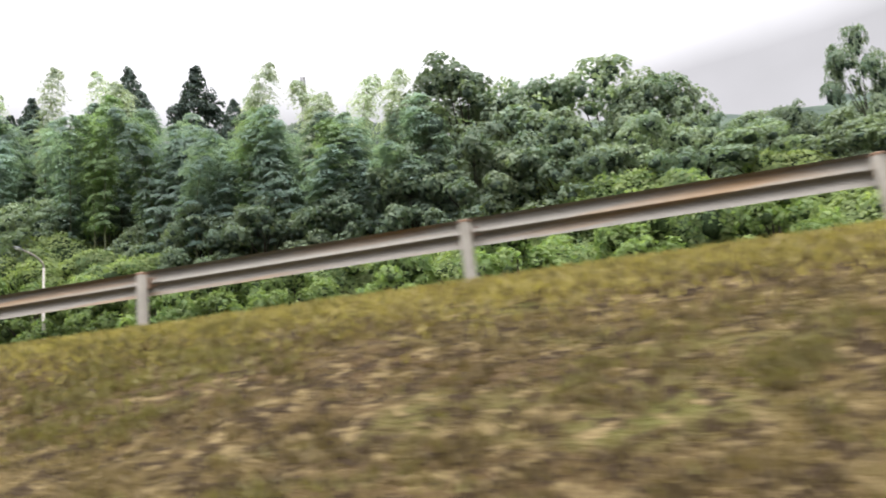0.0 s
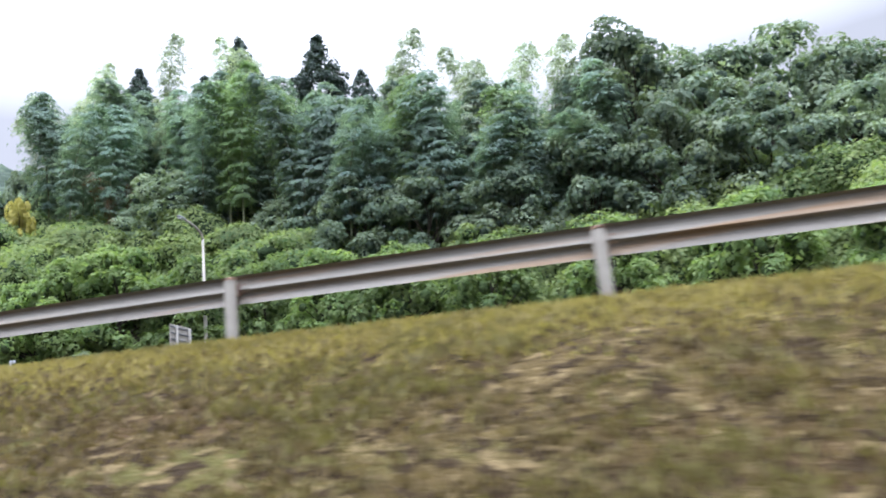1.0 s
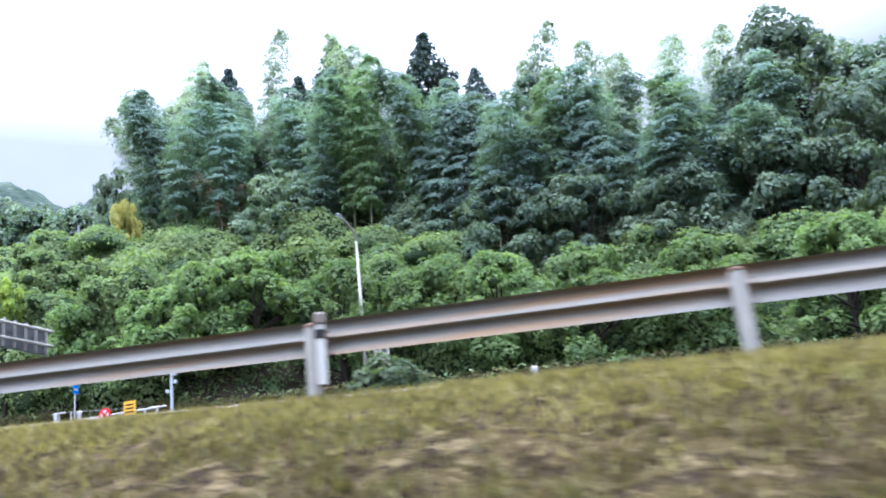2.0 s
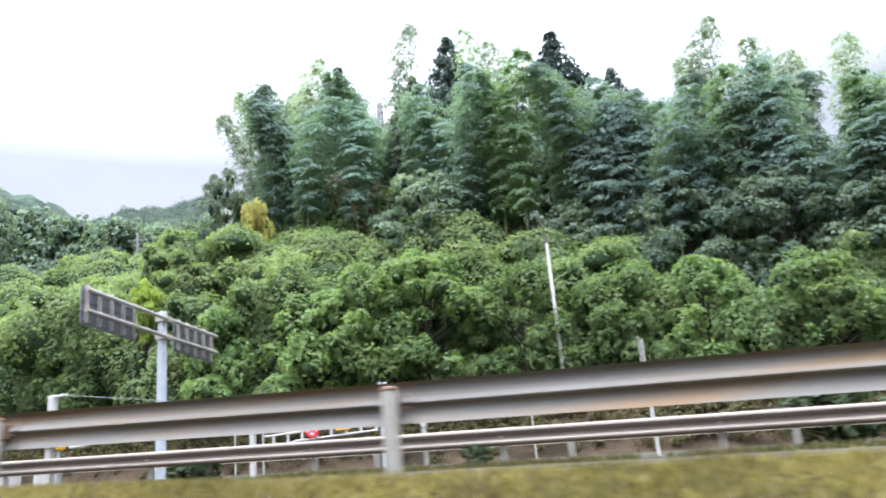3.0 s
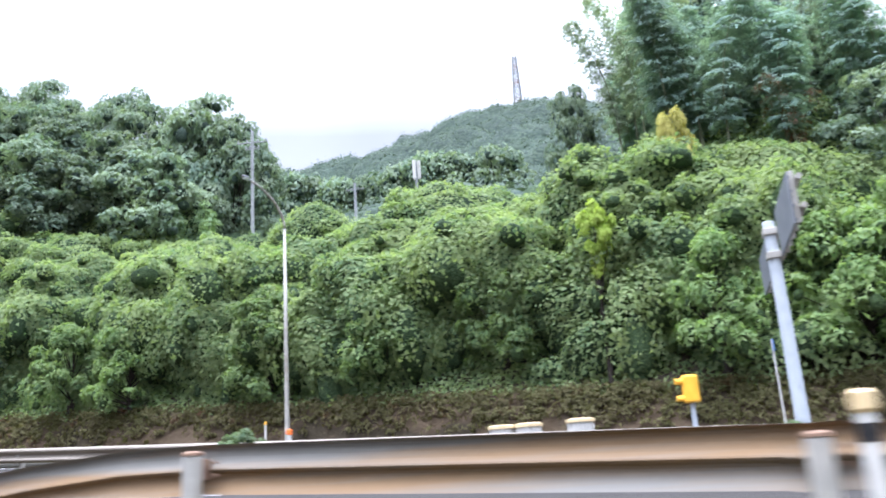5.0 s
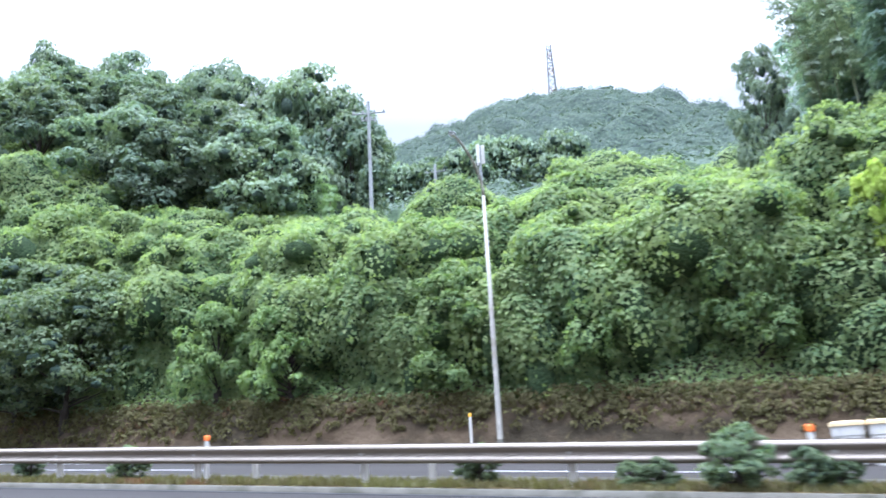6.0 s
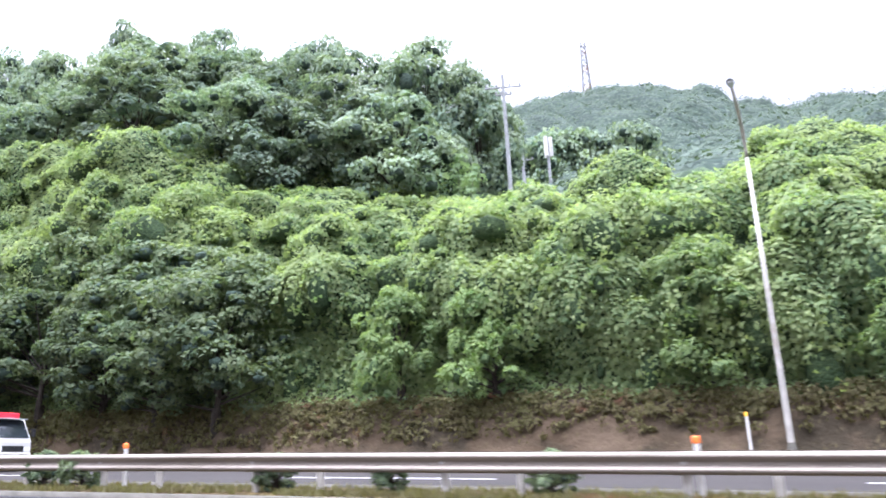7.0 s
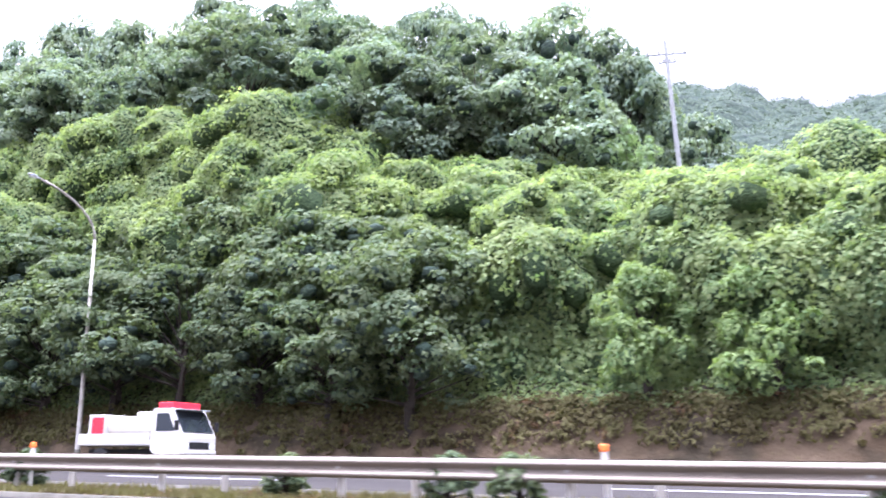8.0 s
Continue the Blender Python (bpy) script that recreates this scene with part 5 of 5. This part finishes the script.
def build_trees():
    bam = Grove(1, *[(bamboo(40 + k, 14.0, 5, M_BAMBOO, "tall green bamboo with nodding feathery tops", 1.5 + 0.5 * k, 1.70, 0.30, 2), 12.8) for k in range(4)])
    lit = Grove(10, *[(bamboo(50 + k, 14.0, 6, M_BAMBOO_FRESH, "bright green bamboo column with stacked drooping fronds", 0.9 + 0.4 * k, 1.55, 0.30, 1, 0.66, count=80), 13.2) for k in range(2)])
    pale = Grove(2, *[(bamboo(60 + k, 14.0, 4, M_BAMBOO_PALE, "thin pale bamboo plume against the sky", 2.2 + 0.6 * k, 1.35, 0.40, 1, 0.42, (0.24, 0.07), 56), 12.6) for k in range(2)])
    oak = Grove(3, *[(broadleaf(80 + k, 9.0, 4.0, 66, 10400, M_OAK, "dark broadleaf tree with a rounded layered crown", 1.05, leaf=(0.260, 0.195), full=1.1), 9.0) for k in range(4)])
    wood = Grove(15, *[(broadleaf(130 + k, 9.0, 4.0, 70, 9400, M_WOOD, "green broadleaf tree draped in vines", 1.1, 0.08, leaf=(0.275, 0.205), full=1.1), 9.0) for k in range(3)])
    distant = Grove(12, *[(broadleaf(85 + k, 9.0, 4.0, 70, 2600, M_OAK, "dark broadleaf tree in the valley woods", 0.95, leaf=(0.42, 0.36), full=1.2), 9.0) for k in range(2)])
    fresh = Grove(4, *[(broadleaf(90 + k, 4.5, 2.1, 64, 7600, M_SHRUB, "bright green feathery shrub among the vines", 1.5, 0.02, leaf=(0.23, 0.105), name="shrub", full=1.1), 4.5) for k in range(3)])
    con = Grove(5, *[(cedar(100 + k, 14.0, 2.2, 11000, "dark pointed cedar rising above the bamboo"), 14.0) for k in range(2)])
    low = Grove(7, *[(broadleaf(120 + k, 1.0, 0.62, 54, 2400, M_WOOD, "small green bush growing on the median", 1.4, 0.03, leaf=(0.12, 0.06), name="bush", full=1.0), 1.0) for k in range(2)])
    gold = Grove(6, (broadleaf(110, 4.0, 1.5, 36, 6500, M_YELLOW, "small tree with yellowed leaves", 1.3, 0.4, leaf=(0.18, 0.08)), 4.0))
    lime = Grove(9, (broadleaf(111, 4.0, 0.95, 24, 4200, M_LIME, "small yellow-green tree", 1.4, 0.60, leaf=(0.17, 0.10)), 4.0))
    dead = Grove(13, (bamboo(70, 6.0, 4, M_DEADTREE, "withered brown bamboo at the grove's foot", 1.6, 0.9, 0.25, 2, 0.6, (0.24, 0.05), 22), 5.6))
    sprout = Grove(14, *[(bamboo(75 + k, 5.0, 5, M_BAMBOO_FRESH, "young bamboo sprout standing out of the vines", 0.5, 0.8, 0.25, 1, 0.42, (0.24, 0.08), 30), 4.9) for k in range(2)])
    rng = random.Random(8)
    # bamboo grove on the knoll: its skyline, then the rows before it
    skyline = table((-58.5, 30.5), (-56.5, 33), (-54.8, 34), (-50, 33.5), (-46.5, 34.3), (-43.7, 32), (-38.3, 31.8), (-32, 29), (-27.8, 28.5), (-24.4, 26.6), (-19, 26.0), (-14, 25))
    for i in range(20):
        x = -54.6 + 2.1 * i + rng.uniform(-0.5, 0.5)
        y = 49.8 + rng.uniform(-1.2, 1.8)
        bam.at(x, y, top=float(skyline(x)) + rng.uniform(-2.6, -0.3), spread=0)
    for x, y, top in ((-57.0, 53.4, 33.6), (-55.2, 53.8, 35.0), (-53.0, 53.6, 34.5)):
        bam.at(x, y, top=top, spread=0)
    for i in range(19):
        x = -53.6 + 2.15 * i + rng.uniform(-0.7, 0.7)
        if -51.5 < x < -35 and i % 3:
            continue
        y = 46.6 + rng.uniform(-0.9, 0.9)
        bam.at(x, y, top=float(skyline(x)) - rng.uniform(1.6, 4.6), spread=0)
    for x, y, top in ((-53.2, 48.7, 35.6), (-55.0, 48.2, 33.2), (-46.4, 49.5, 35.2), (-39.8, 50.5, 34.0), (-27.7, 48.3, 30.6), (-25.6, 49.0, 28.6), (-22.4, 47.0, 27.4), (-19.6, 48.5, 28.4), (-17.6, 49.0, 27.0), (-55.9, 49.8, 34.2), (-56.6, 49.2, 31.8), (-21.9, 50.2, 28.9), (-37.9, 50.6, 32.9)):
        pale.at(x, y, top=top, spread=0)
    for x, y, top in ((-37.6, 45.6, 30.2), (-38.9, 46.2, 29.2), (-26.4, 45.8, 26.6), (-19.2, 45.4, 23.9), (-34.6, 46.8, 28.4)):
        lit.at(x, y, top=top, spread=0)
    dead.at(-47.5, 45.2, top=24.2, spread=0)
    for x, y, top in ((-91.2, 50.5, 27.4), (-88.9, 50.8, 27.8), (-93.3, 50.2, 28.3), (-90.2, 51.5, 27.2), (-87.6, 49.8, 26.6), (-52.0, 40.2, 18.6)):
        sprout.at(x, y, top=top, spread=0)
    for x, y, top, w in ((-44.4, 57.3, 39.1, 1.0), (-36.0, 55.2, 35.9, 1.0), (-52.4, 54.4, 36.9, 1.0), (-55.4, 55.0, 36.3, 0.9), (-32.2, 54.5, 31.6, 0.9), (-47.0, 56.0, 35.6, 1.0), (-12.0, 54.0, 28.0, 1.0)):
        con.at(x, y, top=top + 0.5, spread=0.85 * w)
    # dark broadleaf trees: on the knoll's right, before the bamboo, on the left hill
    for x, y, top, w in ((-12.4, 50.3, 27.4, 1.0), (-8.2, 51.0, 25.6, 1.0), (-4.0, 54.0, 27.0, 1.1), (-0.2, 52.0, 24.6, 0.9), (-6.0, 47.0, 21.5, 1.0), (-11.0, 46.0, 20.5, 1.0), (-15.5, 46.5, 21.0, 0.9), (2.0, 50.5, 21.4, 0.8), (-1.0, 46.5, 19.5, 1.0), (-20.0, 45.0, 18.6, 1.0), (-25.0, 44.8, 19.3, 1.0), (-29.5, 45.0, 19.8, 1.0), (5.0, 51.0, 19.8, 0.8), (7.6, 52.0, 20.4, 0.7), (10.0, 50.5, 18.6, 0.9), (4.5, 46.5, 17.6, 1.1), (9.5, 46.0, 16.8, 1.1), (14.0, 49.0, 18.5, 1.0), (19.0, 49.0, 19.0, 1.0), (24.0, 48.0, 19.0, 1.0), (-35.0, 46.2, 20.0, 0.9), (-59.6, 49.6, 28.8, 0.5)):
        oak.at(x, y, top=top, spread=0.8 * w if top - float(land(x, y)) > 7 else 1.05 * w)
    oak.at(-43.6, 45.4, top=23.6, spread=0.95, label="spreading layered broadleaf tree before the bamboo")
    oak.at(11.8, 52.0, top=24.2, spread=0.42, label="tall narrow tree smothered in vines")
    for x, top in ((-150, 52), (-146, 50), (-142.6, 53), (-138, 51.5), (-134, 50.2), (-130.5, 50), (-125.7, 51.2), (-120.6, 47.5), (-115.4, 48), (-111, 44.6), (-107.5, 44), (-104, 43.2), (-101, 41), (-97.5, 40.3), (-94.2, 40.4), (-91.4, 38.2), (-89.6, 35.5)):
        oak.at(x, 57.5 + rng.uniform(-1.5, 1.5), top=top, spread=0.62)
    for i in range(17):
        x = -140 + 2.95 * i + rng.uniform(-0.8, 0.8)
        y = rng.uniform(45, 54)
        oak.at(x, y, height=rng.uniform(8.0, 10.5), spread=rng.uniform(0.85, 1.15))
    for i in range(17):
        x = -136 + 2.5 * i + rng.uniform(-0.8, 0.8)
        wood.at(x, rng.uniform(37.4, 41), height=rng.uniform(6.5, 9.0), spread=rng.uniform(1.0, 1.3))
    for x in (-128, -122.5, -117.5, -112.5, -108, -103.5, -99.5, -95.5):
        wood.at(x, 36.3 + rng.uniform(-0.2, 0.4), height=rng.uniform(6.0, 7.5), spread=rng.uniform(1.0, 1.2))
    # dark woods in the valley behind the crest, and in the depth of the bamboo
    woods = table((-165, 74), (-150, 69), (-141, 66.5), (-128, 63.3), (-116, 62.6), (-105, 62.2), (-92, 61.5))
    for i in range(17):
        x = -163 + 4.3 * i + rng.uniform(-1, 1)
        distant.at(x, 132 + rng.uniform(-2, 2), top=float(woods(x)) + rng.uniform(-1.2, 0.3), spread=0.75)
    for x in (-49.5, -45.5, -41.5, -37.5, -33.5):
        distant.at(x, 54.0, height=8.5, spread=0.85)
    # bright shrubs breaking the slope
    for x, y, hgt in ((-44.5, 38.2, 4.6), (-41.5, 38.6, 4.4), (-46.5, 37.6, 4.2), (-37.0, 39.0, 4.5), (-33.0, 39.5, 4.2), (-29.0, 39.8, 4.4), (-24.5, 39.0, 4.4), (-20.0, 38.8, 4.2), (-14.0, 38.5, 4.2), (-8.0, 38.8, 4.6), (-2.0, 38.5, 4.2), (4.0, 38.5, 4.4), (-51.5, 37.2, 4.0), (-60.8, 38.0, 3.6), (-66.5, 37.6, 3.4), (-73.0, 37.4, 3.6), (-81.4, 36.8, 3.2), (-77.0, 38.5, 3.6), (-86.0, 37.0, 3.6)):
        fresh.at(x, y, height=hgt + 1.4, spread=rng.uniform(0.85, 1.05))
    gold.at(-52.9, 42.6, top=22.6, spread=0.35)
    lime.at(-56.0, 36.9, top=17.0, spread=0, label="small yellow-green tree on the slope")
    # shrubs of the median
    for x, y, hgt in ((-76.3, 18.9, 0.55), (-73.3, 19.0, 0.75), (-64.5, 19.0, 0.7), (-61.6, 18.5, 0.45), (-61.1, 18.5, 0.48), (-59.9, 18.5, 0.95), (-58.9, 18.6, 0.62), (-58.4, 18.7, 0.5), (-84.4, 19.0, 0.8), (-79.0, 19.0, 0.7), (-89.0, 19.0, 0.75), (-85.7, 19.0, 0.8), (-95.9, 19.0, 0.8), (-48.8, 19.0, 0.75), (-41.3, 19.2, 0.6), (-40.6, 19.1, 0.6), (-34.1, 18.7, 0.5), (-27.3, 20.0, 1.6)):
        ob = low.at(x, y, height=hgt)
        ob.matrix_basis = Matrix.Translation((x, y, float(main_road(x, y)) + 0.10)) @ Matrix.Rotation(x * 3, 4, "Z") @ Matrix.Diagonal((hgt, hgt, hgt, 1))


def build_far_forest():
    """The woods behind the crest and on the far ridge."""
    rng = np.random.default_rng(31)
    xs, ys = np.arange(-420, 130, 2.2), np.concatenate([np.arange(60, 130, 2.0), np.arange(130, 330, 2.6)])
    X, Y = np.meshgrid(xs, ys, indexing="ij")
    def canopy(X, Y):
        w = smooth01((Y - 62) / 25)
        return hill_top(X, Y) - 1.0 + w * (0.9 * lumps(X, Y, 8.0, 3) + 0.7 * lumps(X + 3, Y, 4.0, 4) - 7.1)
    Z = canopy(X, Y)
    # a canopy sheet whose colour carries haze and the shade between crowns
    solid("far_woods_mass", fast_mesh("far_woods_mass", np.stack([X, Y, Z - 0.4], -1).reshape(-1, 3), grid_faces(len(xs), len(ys)), M_FARMASS, True), None, "distant wood canopy with haze and shade in its colour", "forest", "stuff")
    m = 210000
    x, y = rng.uniform(-290, -30, m), np.where(rng.random(m) < 0.3, rng.uniform(60, 140, m), rng.uniform(140, 315, m))
    z = canopy(x, y)
    e = 0.6
    n = unit(np.stack([-(canopy(x + e, y) - z) / e, -(canopy(x, y + e) - z) / e, np.ones(m)], -1))
    size = np.interp(y, [60, 140, 300], [0.6, 0.75, 0.85])[:, None]
    v, f = leaf_arrays(rng, np.stack([x, y, z + rng.gamma(1.2, 0.35, m)], -1), n + np.array([0, -0.2, 0.2]), size, size * 0.8, droop=0.2, wild=0.16, single=True)
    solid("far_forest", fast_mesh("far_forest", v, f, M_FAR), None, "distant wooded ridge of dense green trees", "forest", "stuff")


def blades(rng, sets, name, material, label):
    """Single-triangle blades from sets of places and a height each."""
    at = np.concatenate([np.stack([x, y, z + h * 0.45], -1) for x, y, z, h in sets])
    tall = np.concatenate([np.full(len(x), h) for x, y, z, h in sets])
    n = len(at)
    lean = rng.normal(0, 0.45, (n, 2))
    t = unit(np.concatenate([lean, np.ones((n, 1))], 1)) * (tall * rng.uniform(0.6, 1.3, n))[:, None]
    a = rng.uniform(0, 2 * np.pi, n)
    w = np.stack([np.cos(a), np.sin(a), 0 * a], -1) * (0.012 + 0.06 * tall)[:, None]
    v = np.stack([at - t / 2 - w, at - t / 2 + w, at + t / 2], 1).reshape(-1, 3)
    solid(name, fast_mesh(name, v, np.arange(3 * n).reshape(-1, 3), material), None, label, "grass", "stuff")


def build_grass():
    """Mown grass on the bank, along the rail and on the median."""
    rng = np.random.default_rng(51)
    sets = []
    m = 100000
    x = rng.uniform(-52, 9, m)
    y0 = ramp_y(x) + 2.4
    y = y0 + (near_y(x) + 0.4 - y0) * rng.random(m)
    keep = rng.random(m) < np.clip((lumps(x, y, 0.30, 61) - 0.05) * 6, 0.25, 1)
    sets.append((x[keep], y[keep], land(x[keep], y[keep]) - 0.03, 0.065))
    k = 9000
    cx = rng.uniform(-52, 9, k)
    cy = ramp_y(cx) + 2.5 + (near_y(cx) - 0.2 - ramp_y(cx) - 2.5) * rng.random(k)
    fresh = lumps(cx * 0.7, cy, 1.3, 65)
    some = rng.random(k) < np.clip(fresh * 0.6 + 0.35, 0.35, 1)
    cx, cy, fresh = np.repeat(cx[some], 14), np.repeat(cy[some], 14), np.repeat(fresh[some], 14)
    x, y = cx + rng.normal(0, 0.10, len(cx)), cy + rng.normal(0, 0.06, len(cx))
    green = rng.random(len(x)) < np.clip(fresh * 1.6 - 1.15, 0.02, 0.75)
    sets.append((x[~green], y[~green], land(x[~green], y[~green]) - 0.03, 0.085))
    ex = np.repeat(rng.uniform(-30, -4, 420), 22)
    ey = np.repeat(rng.uniform(2.35, 3.1, 420), 22) + ramp_y(ex) + rng.normal(0, 0.09, len(ex))
    ex = ex + rng.normal(0, 0.12, len(ex))
    tuft = [(ex, ey, land(ex, ey) - 0.03, 0.17), (x[green], y[green], land(x[green], y[green]) - 0.03, 0.13)]
    m = 26000
    x = rng.uniform(-110, -15, m)
    y = np.where(rng.random(m) < 0.6, rng.uniform(18.05, 18.5, m), rng.uniform(18.5, 20.4, m))
    keep = lumps(x, y, 1.4, 63) > 0.35
    x, y = x[keep], y[keep]
    median = [(x, y, main_road(x, y) + 0.09, 0.17)]
    blades(rng, sets, "grass", M_BLADES, "short dry yellow-green grass on the bank")
    blades(rng, tuft, "grass_tufts", M_TUFTS, "soft yellow-green grass tufts on the bank")
    blades(rng, median, "median_grass", M_DRYVINE, "sparse dull green weeds on the median strip")
    m = 42000
    x = rng.uniform(-54, 9, m)
    y = near_y(x) - 0.1 - np.abs(rng.normal(0, 0.75, m)) + rng.normal(0, 0.15, m)
    blades(rng, [(x, y, land(x, y) - 0.03, 0.12)], "verge_grass", M_CREST, "pale yellow grass fringe under the guard rail")



build_vines()
build_trees()
build_far_forest()
build_grass()
